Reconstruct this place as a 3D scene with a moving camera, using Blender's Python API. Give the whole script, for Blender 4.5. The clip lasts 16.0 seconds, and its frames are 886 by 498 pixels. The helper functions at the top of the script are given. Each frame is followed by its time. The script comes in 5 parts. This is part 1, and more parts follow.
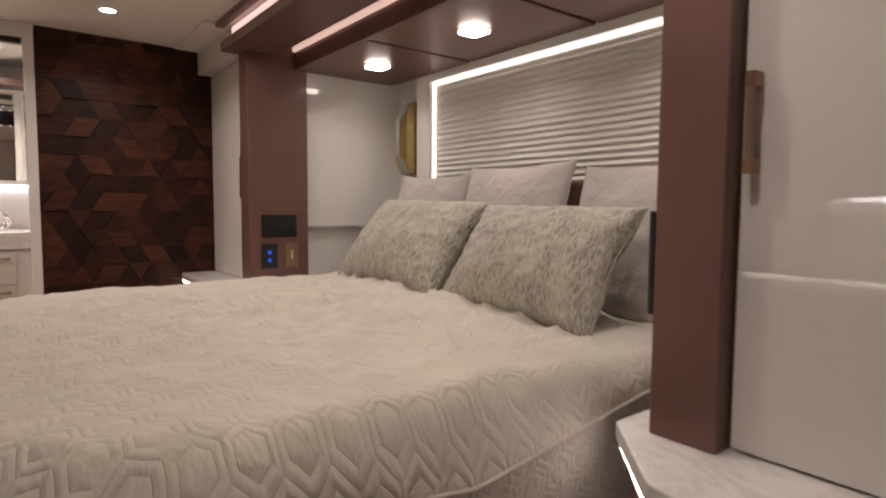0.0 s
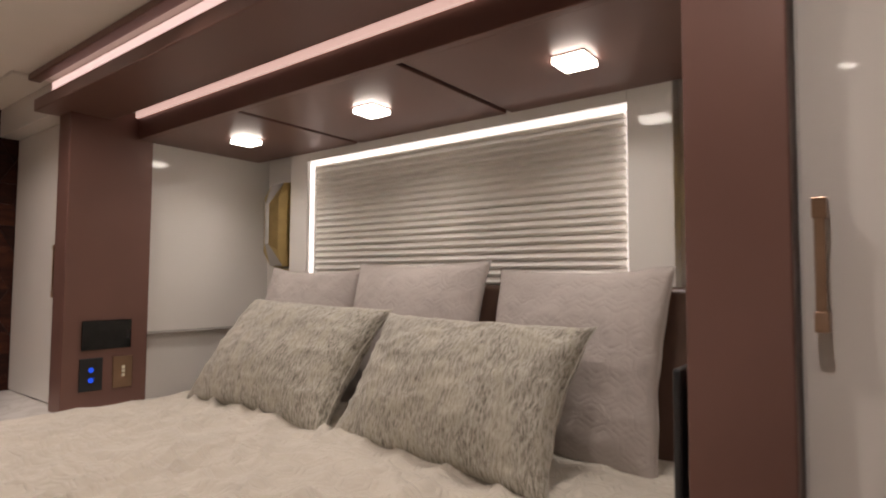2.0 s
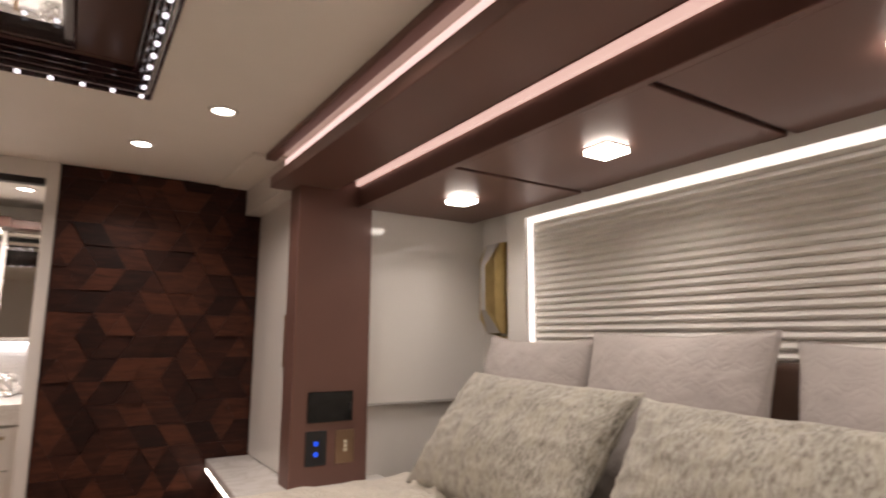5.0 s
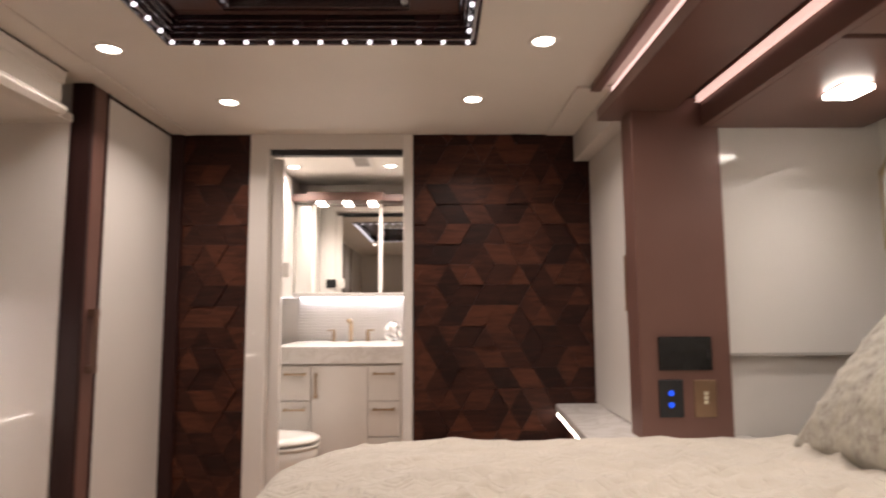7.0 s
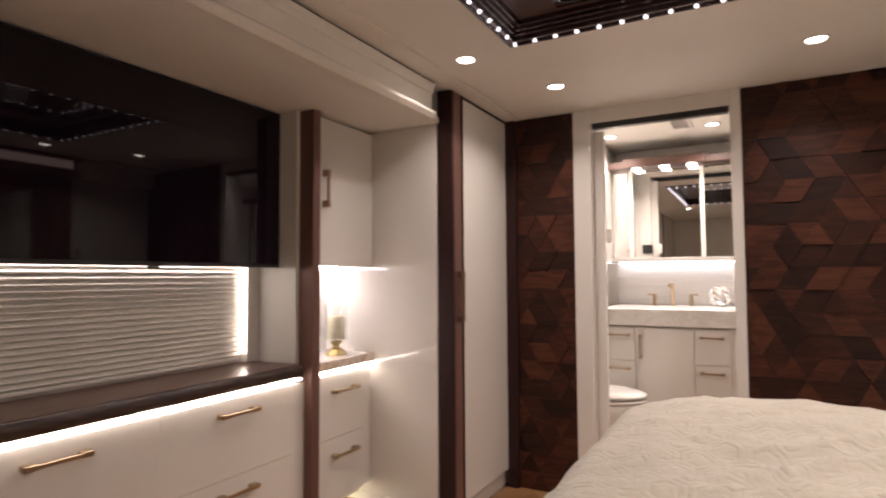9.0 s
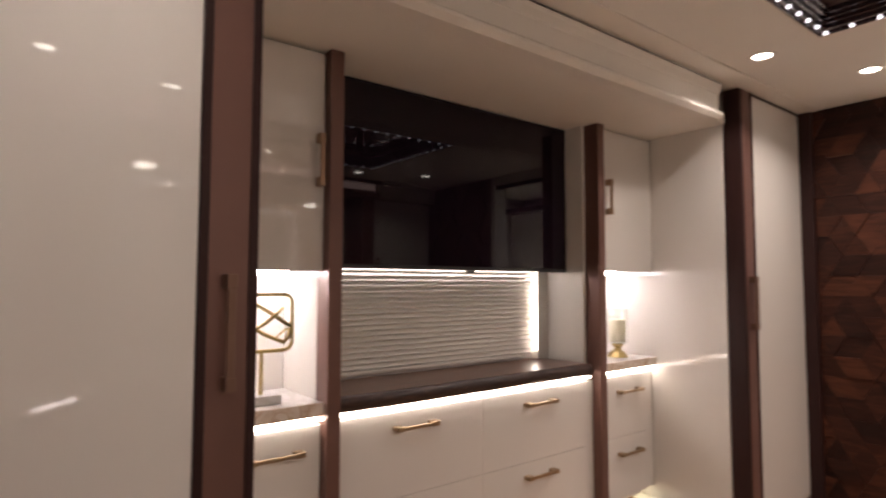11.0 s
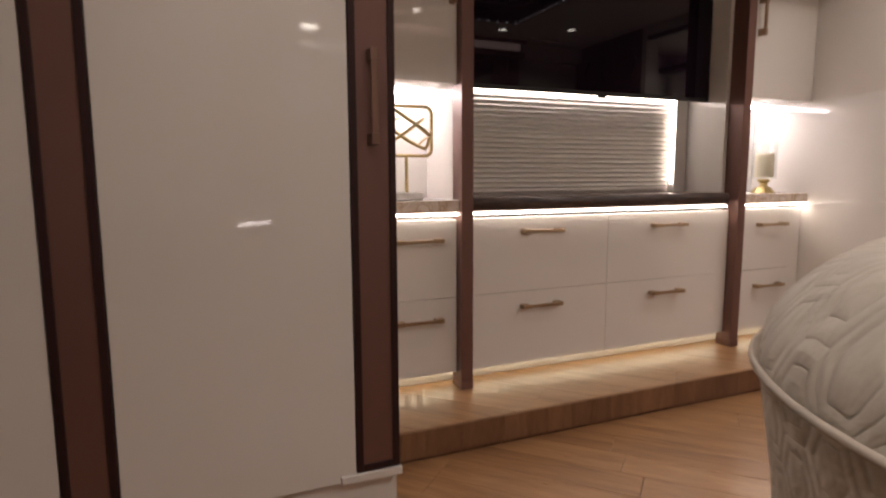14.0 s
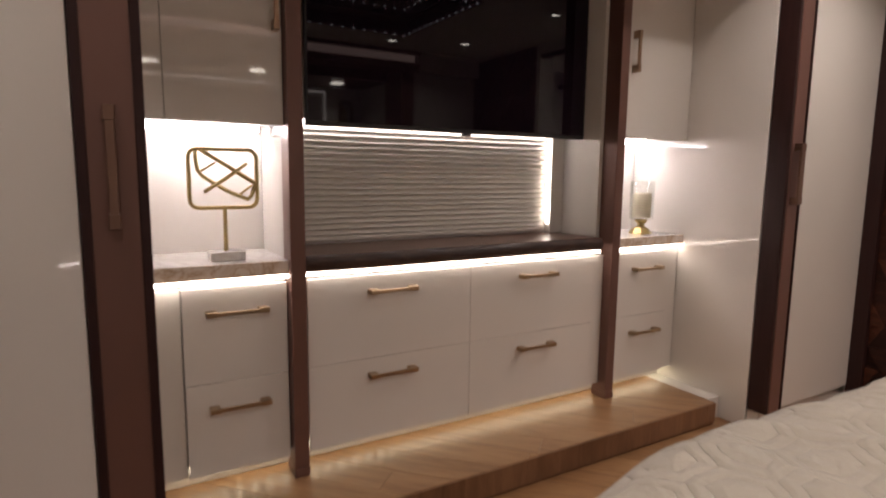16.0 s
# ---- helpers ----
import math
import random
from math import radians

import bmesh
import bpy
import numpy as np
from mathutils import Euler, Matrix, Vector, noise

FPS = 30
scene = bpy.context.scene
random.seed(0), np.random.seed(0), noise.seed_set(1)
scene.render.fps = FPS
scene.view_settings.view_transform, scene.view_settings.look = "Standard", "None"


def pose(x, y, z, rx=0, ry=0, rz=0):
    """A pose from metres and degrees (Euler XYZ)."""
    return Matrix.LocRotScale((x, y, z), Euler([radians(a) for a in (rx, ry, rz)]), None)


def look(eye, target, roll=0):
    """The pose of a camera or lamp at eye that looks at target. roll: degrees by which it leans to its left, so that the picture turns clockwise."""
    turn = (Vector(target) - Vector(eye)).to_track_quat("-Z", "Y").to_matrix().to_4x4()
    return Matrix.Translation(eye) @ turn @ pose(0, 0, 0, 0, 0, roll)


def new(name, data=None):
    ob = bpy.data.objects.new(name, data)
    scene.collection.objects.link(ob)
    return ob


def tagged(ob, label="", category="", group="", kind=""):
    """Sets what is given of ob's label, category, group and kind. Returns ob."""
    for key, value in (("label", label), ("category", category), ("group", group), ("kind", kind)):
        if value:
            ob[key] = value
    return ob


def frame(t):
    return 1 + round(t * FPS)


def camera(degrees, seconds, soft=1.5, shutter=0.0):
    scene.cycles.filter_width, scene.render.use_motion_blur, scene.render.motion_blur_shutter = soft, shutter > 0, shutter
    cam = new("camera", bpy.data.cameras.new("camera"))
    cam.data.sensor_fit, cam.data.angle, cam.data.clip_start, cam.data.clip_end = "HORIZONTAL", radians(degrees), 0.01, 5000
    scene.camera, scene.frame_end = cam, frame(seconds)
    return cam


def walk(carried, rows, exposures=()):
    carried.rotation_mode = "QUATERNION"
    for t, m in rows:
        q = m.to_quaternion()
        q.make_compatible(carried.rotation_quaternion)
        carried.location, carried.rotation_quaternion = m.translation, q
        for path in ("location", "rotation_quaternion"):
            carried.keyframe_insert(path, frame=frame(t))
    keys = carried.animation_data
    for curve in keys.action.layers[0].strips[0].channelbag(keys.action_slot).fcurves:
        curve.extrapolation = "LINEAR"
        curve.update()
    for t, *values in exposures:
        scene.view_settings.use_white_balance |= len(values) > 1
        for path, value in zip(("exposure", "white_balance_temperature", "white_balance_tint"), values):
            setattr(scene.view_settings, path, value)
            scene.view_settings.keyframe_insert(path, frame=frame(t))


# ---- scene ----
cam = camera(75.1, 16.0, soft=2.0, shutter=0.5)
PATH = [
    (0, (-0.059, -0.153, 1.149), (1.163, 1.424, 1.009), 0.4),
    (0.5, (-0.055, 0.015, 1.176), (1.229, 1.547, 1.109), 0.6),
    (1, (-0.03, 0.117, 1.206), (1.377, 1.538, 1.211), 0.7),
    (1.5, (-0.011, 0.172, 1.251), (1.523, 1.453, 1.312), 0.3),
    (2, (0.087, 0.262, 1.282), (1.668, 1.481, 1.389), 0.3),
    (2.5, (0.089, 0.381, 1.315), (1.694, 1.564, 1.47), 0.2),
    (3, (0.078, 0.462, 1.352), (1.711, 1.597, 1.563), 0.2),
    (5.5, (0.248, 0.624, 1.303), (1.056, 2.425, 1.626), 0.3),
    (6, (0.25, 0.708, 1.261), (0.8, 2.604, 1.582), 0.1),
    (6.5, (0.238, 0.739, 1.236), (0.526, 2.7, 1.504), -0.2),
    (7, (0.25, 0.741, 1.224), (0.272, 2.731, 1.42), -0.3),
    (7.5, (0.25, 0.717, 1.205), (-0.039, 2.69, 1.358), -0.5),
    (8, (0.239, 0.675, 1.183), (-0.359, 2.579, 1.312), -0.4),
    (8.5, (0.219, 0.599, 1.194), (-0.583, 2.428, 1.297), -0.4),
    (11, (0.131, 0.227, 1.183), (-1.44, 1.46, 1.303), 0.1),
    (11.5, (0.186, 0.199, 1.183), (-1.533, 1.215, 1.293), -0.3),
    (12, (0.201, 0.162, 1.111), (-1.612, 0.998, 1.23), -0.4),
    (12.5, (0.22, 0.117, 1.06), (-1.625, 0.888, 1.13), -0.3),
    (13, (0.259, 0.133, 0.958), (-1.596, 0.88, 0.961), -0.2),
    (13.5, (0.308, 0.143, 0.909), (-1.538, 0.898, 0.768), -0.0),
    (14, (0.366, 0.196, 0.895), (-1.462, 0.968, 0.646), -0.2),
    (14.5, (0.378, 0.283, 0.963), (-1.412, 1.106, 0.621), 0.3),
    (15, (0.334, 0.432, 1.021), (-1.427, 1.315, 0.674), 0.2),
    (15.5, (0.311, 0.537, 1.08), (-1.426, 1.469, 0.738), 0.2),
    (16, (0.222, 0.586, 1.085), (-1.489, 1.588, 0.823), 0.7),
]
walk(cam, [(t, look(eye, target, roll)) for t, eye, target, roll in PATH],
     [(0, -0.72), (1.5, -0.77), (3, -0.7), (5.5, -0.5), (7, -0.28), (8.5, -0.3), (11, -0.24), (12.5, -0.27), (14, -0.4), (16, -0.63)])

# ---- world and light ----
world = bpy.data.worlds.new("world")
scene.world = world
world.use_nodes = True
world.node_tree.nodes["Background"].inputs[0].default_value = (0.02, 0.02, 0.025, 1)
world.node_tree.nodes["Background"].inputs[1].default_value = 0.2

WARM = (1.0, 0.85, 0.78)
STRIP = (1.0, 0.66, 0.60)
DOWN_W, SQUARE_W, BATH_W = 5.0, 2.6, 12.5
STRIP_E, STRIP2_E, WIN_E, NICHE_E, EDGE_E, TOE_E, BULB_E = 1.6, 1.15, 3.6, 50.0, 17.0, 12.0, 2.6


def disc_lamp(name, x, y, z, watts, radius, colour=WARM, spread=138):
    d = bpy.data.lights.new(name, "AREA")
    d.shape, d.size, d.energy, d.color, d.spread = "DISK", 2 * radius, watts, colour, radians(spread)
    ob = new(name, d)
    ob.matrix_world = pose(x, y, z)
    return ob


# ---- materials ----
def nodes_of(name):
    m = bpy.data.materials.new(name)
    m.use_nodes = True
    t = m.node_tree
    return m, t, t.nodes["Principled BSDF"]


def link(t, a, b):
    t.links.new(a, b)


def node(t, kind, **vals):
    n = t.nodes.new(kind)
    for k, v in vals.items():
        n.inputs[k].default_value = v
    return n


def mth(t, op, a, b=None, c=None):
    n = t.nodes.new("ShaderNodeMath")
    n.operation = op
    for i, v in enumerate((a, b, c)):
        if v is None:
            continue
        if isinstance(v, (int, float)):
            n.inputs[i].default_value = v
        else:
            link(t, v, n.inputs[i])
    return n.outputs[0]


def coords(t, scale=(1, 1, 1), uv=False, rot=(0, 0, 0)):
    c = t.nodes.new("ShaderNodeTexCoord")
    m = t.nodes.new("ShaderNodeMapping")
    m.inputs["Scale"].default_value = scale
    m.inputs["Rotation"].default_value = rot
    link(t, c.outputs["UV" if uv else "Object"], m.inputs["Vector"])
    return m.outputs[0]


def ramp(t, fac, stops):
    r = t.nodes.new("ShaderNodeValToRGB")
    while len(r.color_ramp.elements) < len(stops):
        r.color_ramp.elements.new(0.5)
    for e, (p, c) in zip(r.color_ramp.elements, stops):
        e.position, e.color = p, (*c, 1)
    link(t, fac, r.inputs[0])
    return r.outputs[0]


def plain(name, colour, rough=0.4, metal=0.0, vary=0.06, scale=6.0, grain=200.0, bump=0.02, coat=0.0, rvary=0.06, stretch=(1, 1, 1)):
    m, t, b = nodes_of(name)
    v = coords(t, stretch)
    big = node(t, "ShaderNodeTexNoise", Scale=scale, Detail=4.0)
    link(t, v, big.inputs["Vector"])
    lo = tuple(c * (1 - vary) for c in colour)
    hi = tuple(min(1, c * (1 + vary)) for c in colour)
    link(t, ramp(t, big.outputs[0], [(0.3, lo), (0.7, hi)]), b.inputs["Base Color"])
    fine = node(t, "ShaderNodeTexNoise", Scale=grain, Detail=2.0)
    link(t, v, fine.inputs["Vector"])
    r = mth(t, "MULTIPLY_ADD", big.outputs[0], rvary, rough - rvary / 2)
    link(t, r, b.inputs["Roughness"])
    if bump:
        bp = node(t, "ShaderNodeBump", Strength=bump, Distance=0.002)
        link(t, fine.outputs[0], bp.inputs["Height"])
        link(t, bp.outputs[0], b.inputs["Normal"])
    b.inputs["Metallic"].default_value = metal
    b.inputs["Coat Weight"].default_value = coat
    b.inputs["Coat Roughness"].default_value = 0.05
    return m


def glow(name, colour, strength):
    m, t, b = nodes_of(name)
    b.inputs["Base Color"].default_value = (0.8, 0.8, 0.8, 1)
    b.inputs["Emission Color"].default_value = (*colour, 1)
    b.inputs["Emission Strength"].default_value = strength
    return m


def glow_dots(name, colour, strength, pitch, base=0.35):
    """An LED tape: rows of bright diodes under a thin diffuser, along y."""
    m, t, b = nodes_of(name)
    c = t.nodes.new("ShaderNodeTexCoord")
    s = t.nodes.new("ShaderNodeSeparateXYZ")
    link(t, c.outputs["Object"], s.inputs[0])
    w = mth(t, "SINE", mth(t, "MULTIPLY", s.outputs[1], 2 * math.pi / pitch))
    e = mth(t, "MULTIPLY_ADD", mth(t, "MAXIMUM", w, 0.0), strength, strength * base)
    b.inputs["Emission Color"].default_value = (*colour, 1)
    link(t, e, b.inputs["Emission Strength"])
    return m


def wood(name, dark, mid, light, rough=0.4, scale=1.0, along=(1, 14, 14), per_piece=0.25, coat=0.0):
    m, t, b = nodes_of(name)
    info = t.nodes.new("ShaderNodeObjectInfo")
    c = t.nodes.new("ShaderNodeTexCoord")
    off = t.nodes.new("ShaderNodeVectorMath")
    off.operation = "MULTIPLY_ADD"
    cmb = t.nodes.new("ShaderNodeCombineXYZ")
    for i in range(3):
        link(t, info.outputs["Random"], cmb.inputs[i])
    link(t, cmb.outputs[0], off.inputs[0])
    off.inputs[1].default_value = (17, 31, 23)
    link(t, c.outputs["Object"], off.inputs[2])
    mp = t.nodes.new("ShaderNodeMapping")
    mp.inputs["Scale"].default_value = tuple(a * scale for a in along)
    link(t, off.outputs[0], mp.inputs[0])
    n1 = node(t, "ShaderNodeTexNoise", Scale=2.2, Detail=6.0, Roughness=0.6, Distortion=0.6)
    n2 = node(t, "ShaderNodeTexNoise", Scale=14.0, Detail=4.0, Roughness=0.7)
    link(t, mp.outputs[0], n1.inputs["Vector"])
    link(t, mp.outputs[0], n2.inputs["Vector"])
    f = mth(t, "ADD", mth(t, "MULTIPLY", n1.outputs[0], 0.7), mth(t, "MULTIPLY", n2.outputs[0], 0.3))
    f = mth(t, "ADD", f, mth(t, "MULTIPLY_ADD", info.outputs["Random"], per_piece, -per_piece / 2))
    link(t, ramp(t, f, [(0.3, dark), (0.5, mid), (0.72, light)]), b.inputs["Base Color"])
    link(t, mth(t, "MULTIPLY_ADD", n2.outputs[0], 0.15, rough - 0.07), b.inputs["Roughness"])
    bp = node(t, "ShaderNodeBump", Strength=0.12, Distance=0.002)
    link(t, n2.outputs[0], bp.inputs["Height"])
    link(t, bp.outputs[0], b.inputs["Normal"])
    b.inputs["Coat Weight"].default_value = coat
    b.inputs["Coat Roughness"].default_value = 0.15
    return m


def hex_lines(t, v, size):
    """0 in the middle of a hexagon of that width, 1 at its border."""
    def vm(op, a, bb=None):
        n = t.nodes.new("ShaderNodeVectorMath")
        n.operation = op
        for i, x in enumerate((a, bb)):
            if x is None:
                continue
            if isinstance(x, tuple):
                n.inputs[i].default_value = x
            else:
                link(t, x, n.inputs[i])
        return n
    p = vm("MULTIPLY", v, (1 / size, 1 / size, 0)).outputs[0]
    p = vm("ADD", p, (40.0, 40.0 * 1.7320508, 0)).outputs[0]
    r, h = (1.0, 1.7320508, 1.0), (0.5, 0.8660254, 0.0)
    a = vm("SUBTRACT", vm("MODULO", p, r).outputs[0], h).outputs[0]
    q = vm("SUBTRACT", vm("MODULO", vm("ADD", p, h).outputs[0], r).outputs[0], h).outputs[0]
    ds = []
    for w in (a, q):
        ab = vm("ABSOLUTE", w).outputs[0]
        s = t.nodes.new("ShaderNodeSeparateXYZ")
        link(t, ab, s.inputs[0])
        dt = vm("DOT_PRODUCT", ab, (0.5, 0.8660254, 0)).outputs["Value"]
        ds.append(mth(t, "MAXIMUM", s.outputs[0], dt))
    return mth(t, "MULTIPLY", mth(t, "MINIMUM", ds[0], ds[1]), 2.0)


def quilt(name, colour, size, depth=0.006, vary=0.08, ruck=2.6):
    m, t, b = nodes_of(name)
    v = coords(t, uv=True)
    wob = node(t, "ShaderNodeTexNoise", Scale=9.0, Detail=2.0)
    link(t, v, wob.inputs["Vector"])
    mixv = t.nodes.new("ShaderNodeVectorMath")
    mixv.operation = "MULTIPLY_ADD"
    link(t, wob.outputs["Color"], mixv.inputs[0])
    mixv.inputs[1].default_value = (0.02, 0.02, 0)
    link(t, v, mixv.inputs[2])
    d = hex_lines(t, mixv.outputs[0], size)
    di, do = mth(t, "ABSOLUTE", mth(t, "SUBTRACT", d, 0.62)), mth(t, "SUBTRACT", 1.0, d)
    near = mth(t, "MINIMUM", di, do)
    stitch = mth(t, "MINIMUM", mth(t, "MULTIPLY", near, 34.0), 1.0)
    puff = mth(t, "POWER", mth(t, "MINIMUM", mth(t, "MULTIPLY", near, 3.6), 1.0), 0.62)
    groove = mth(t, "ADD", mth(t, "MULTIPLY", stitch, 0.12), mth(t, "MULTIPLY", puff, 0.55))
    big = node(t, "ShaderNodeTexNoise", Scale=5.0, Detail=5.0, Roughness=0.6)
    link(t, v, big.inputs["Vector"])
    crease = node(t, "ShaderNodeTexNoise", Scale=13.0, Detail=3.0, Roughness=0.55, Distortion=0.9)
    link(t, v, crease.inputs["Vector"])
    fine = node(t, "ShaderNodeTexNoise", Scale=420.0, Detail=2.0)
    link(t, v, fine.inputs["Vector"])
    lo = tuple(c * (1 - vary) for c in colour)
    hi = tuple(c * (1 + vary) for c in colour)
    link(t, ramp(t, big.outputs[0], [(0.3, lo), (0.7, hi)]), b.inputs["Base Color"])
    hgt = mth(t, "ADD", mth(t, "MULTIPLY", groove, 1.0), mth(t, "MULTIPLY", crease.outputs[0], ruck))
    hgt = mth(t, "ADD", hgt, mth(t, "MULTIPLY", fine.outputs[0], 0.06))
    lump = node(t, "ShaderNodeTexNoise", Scale=34.0, Detail=3.0, Roughness=0.5, Distortion=0.6)
    link(t, v, lump.inputs["Vector"])
    hgt = mth(t, "ADD", hgt, mth(t, "MULTIPLY", lump.outputs[0], ruck * 0.42))
    bp = node(t, "ShaderNodeBump", Strength=0.75, Distance=depth)
    link(t, hgt, bp.inputs["Height"])
    link(t, bp.outputs[0], b.inputs["Normal"])
    b.inputs["Roughness"].default_value = 0.72
    b.inputs["Sheen Weight"].default_value = 0.25
    b.inputs["Sheen Roughness"].default_value = 0.5
    b.inputs["Specular IOR Level"].default_value = 0.25
    return m


def woven(name):
    """Chenille in broken upright streaks of cream, ochre and grey."""
    m, t, b = nodes_of(name)
    v = coords(t, (1, 1, 1), uv=True)
    def streak(sx, sy, seed, det=3.0):
        mp = t.nodes.new("ShaderNodeMapping")
        mp.inputs["Scale"].default_value = (sx, sy, 1)
        mp.inputs["Location"].default_value = (seed, seed * 2, 0)
        mp.inputs["Rotation"].default_value = (0, 0, -0.22)
        link(t, v, mp.inputs[0])
        n = node(t, "ShaderNodeTexNoise", Scale=1.0, Detail=det, Roughness=0.62, Distortion=0.35)
        link(t, mp.outputs[0], n.inputs["Vector"])
        return n.outputs[0]
    a, c, d = streak(330, 52, 3.0, 5.0), streak(140, 20, 9.0), streak(14, 7, 17.0, 2.0)
    f = mth(t, "ADD", mth(t, "MULTIPLY", a, 0.56), mth(t, "ADD", mth(t, "MULTIPLY", c, 0.32), mth(t, "MULTIPLY", d, 0.12)))
    col = ramp(t, f, [(0.39, (0.10, 0.090, 0.072)), (0.455, (0.24, 0.218, 0.172)), (0.50, (0.37, 0.345, 0.288)), (0.58, (0.48, 0.45, 0.39))])
    mix = t.nodes.new("ShaderNodeMixRGB")
    mix.blend_type = "MIX"
    link(t, mth(t, "MULTIPLY", mth(t, "GREATER_THAN", d, 0.54), 0.25), mix.inputs[0])
    link(t, col, mix.inputs[1])
    mix.inputs[2].default_value = (0.40, 0.362, 0.265, 1)
    link(t, mix.outputs[0], b.inputs["Base Color"])
    bp = node(t, "ShaderNodeBump", Strength=0.4, Distance=0.002)
    link(t, mth(t, "ADD", a, mth(t, "MULTIPLY", c, 0.5)), bp.inputs["Height"])
    link(t, bp.outputs[0], b.inputs["Normal"])
    b.inputs["Roughness"].default_value = 0.85
    b.inputs["Sheen Weight"].default_value = 0.2
    return m


def marble(name, vein_c=(0.66, 0.63, 0.59), mid_c=(0.73, 0.71, 0.67), base_c=(0.78, 0.76, 0.73), size=4.0):
    m, t, b = nodes_of(name)
    v = coords(t, (1, 1, 1), rot=(0.3, 0.2, 0.7))
    n = node(t, "ShaderNodeTexNoise", Scale=size, Detail=7.0, Roughness=0.6, Distortion=2.2)
    link(t, v, n.inputs["Vector"])
    vein = mth(t, "ABSOLUTE", mth(t, "SUBTRACT", n.outputs[0], 0.5))
    link(t, ramp(t, vein, [(0.0, vein_c), (0.03, mid_c), (0.10, base_c)]), b.inputs["Base Color"])
    b.inputs["Roughness"].default_value = 0.16
    return m


M_WHITE = plain("white_lacquer", (0.72, 0.69, 0.65), 0.035, vary=0.015, scale=2.0, grain=14, bump=0.01, coat=0.0, rvary=0.02)
M_WHITE_SATIN = plain("white_satin_paint", (0.74, 0.71, 0.67), 0.35, vary=0.02, scale=3.0, grain=90, bump=0.02)
M_CEIL = plain("ceiling_vinyl", (0.78, 0.74, 0.68), 0.6, vary=0.03, scale=2.5, grain=220, bump=0.03)
M_BROWN = plain("bronze_brown_lacquer", (0.168, 0.086, 0.069), 0.4, metal=0.25, vary=0.05, scale=4.0, grain=500, bump=0.03)
M_DARK = plain("dark_walnut_edge", (0.030, 0.012, 0.011), 0.5, vary=0.2, scale=5.0, stretch=(14, 14, 1))
M_DARK.node_tree.nodes["Principled BSDF"].inputs["Specular IOR Level"].default_value = 0.25
M_GOLD = plain("brushed_champagne_brass", (0.44, 0.33, 0.22), 0.34, metal=1.0, vary=0.06, scale=9, grain=300, bump=0.05)
M_BRASS = plain("antique_brass", (0.47, 0.36, 0.16), 0.3, metal=1.0, vary=0.12, scale=14, grain=200, bump=0.06)
M_BRONZE_H = plain("bronze_handle", (0.36, 0.24, 0.16), 0.36, metal=1.0, vary=0.06, scale=9, grain=300, bump=0.05)
M_HANDLE_D = plain("dark_bronze_handle", (0.20, 0.12, 0.09), 0.42, metal=0.8, vary=0.06, scale=9, grain=300, bump=0.05)
M_BLACK = plain("black_glass", (0.006, 0.006, 0.007), 0.06, vary=0.02, bump=0.0, rvary=0.02)
M_BLACKP = plain("black_plastic", (0.012, 0.012, 0.013), 0.4, vary=0.1)
M_SCREEN = plain("tv_screen_glass", (0.009, 0.005, 0.010), 0.03, vary=0.02, bump=0.0, rvary=0.01)
M_SCREEN.node_tree.nodes["Principled BSDF"].inputs["Specular IOR Level"].default_value = 0.3
M_LEATHER = plain("brown_leather", (0.13, 0.075, 0.055), 0.38, vary=0.12, scale=8, grain=160, bump=0.25)
M_MARBLE = marble("white_marble")
# Veined marble; the amber of the LED shining through is put into its colours.
M_APRON = marble("led_glow_veined_marble", (0.54, 0.38, 0.26), (0.70, 0.58, 0.47), (0.78, 0.70, 0.62), 9.0)
M_QUILT = quilt("cream_quilt", (0.55, 0.508, 0.43), 0.082, 0.0076, 0.07, 2.1)
M_EURO = quilt("taupe_quilted_velvet", (0.42, 0.375, 0.345), 0.082, 0.0017, 0.08, 4.0)
M_PIPE = plain("cream_piping_cord", (0.46, 0.41, 0.35), 0.8, vary=0.08, scale=30, grain=500, bump=0.1)
M_WOVEN = woven("cream_ochre_chenille")
M_BLIND = plain("pleated_shade_fabric", (0.76, 0.725, 0.675), 0.85, vary=0.03, scale=9, grain=600, bump=0.06)
M_FLOOR = wood("oak_floor", (0.20, 0.098, 0.042), (0.31, 0.165, 0.073), (0.42, 0.245, 0.118), 0.3, 1.0, (1.3, 11, 11), 0.2, 0.3)
M_PLAT = wood("oak_platform", (0.20, 0.102, 0.048), (0.29, 0.16, 0.078), (0.38, 0.225, 0.118), 0.36, 1.0, (1.3, 11, 11), 0.16, 0.12)
M_RISER = wood("walnut_riser", (0.12, 0.055, 0.027), (0.18, 0.088, 0.044), (0.25, 0.13, 0.066), 0.4, 1.0, (9, 9, 1.5), 0.25)
M_SLAB = wood("live_edge_walnut", (0.035, 0.016, 0.012), (0.085, 0.040, 0.028), (0.17, 0.085, 0.055), 0.3, 1.0, (14, 1.2, 14), 0.0, 0.15)
M_BARK = wood("walnut_bark", (0.014, 0.006, 0.005), (0.034, 0.015, 0.011), (0.10, 0.05, 0.032), 0.42, 1.0, (26, 5, 26), 0.0, 0.1)
M_BLOCK = wood("walnut_block", (0.015, 0.0046, 0.0033), (0.037, 0.0108, 0.0064), (0.090, 0.029, 0.0145), 0.5, 1.0, (3.0, 14, 20), 0.35)
M_BLOCK.node_tree.nodes["Principled BSDF"].inputs["Specular IOR Level"].default_value = 0.25
M_STRIP = glow("warm_led_strip", STRIP, STRIP_E)
M_STRIP2 = glow("inner_led_strip", (1.0, 0.62, 0.54), STRIP2_E)
M_WIN = glow_dots("window_led_tape", (1.0, 0.88, 0.84), WIN_E, 0.016, 0.7)
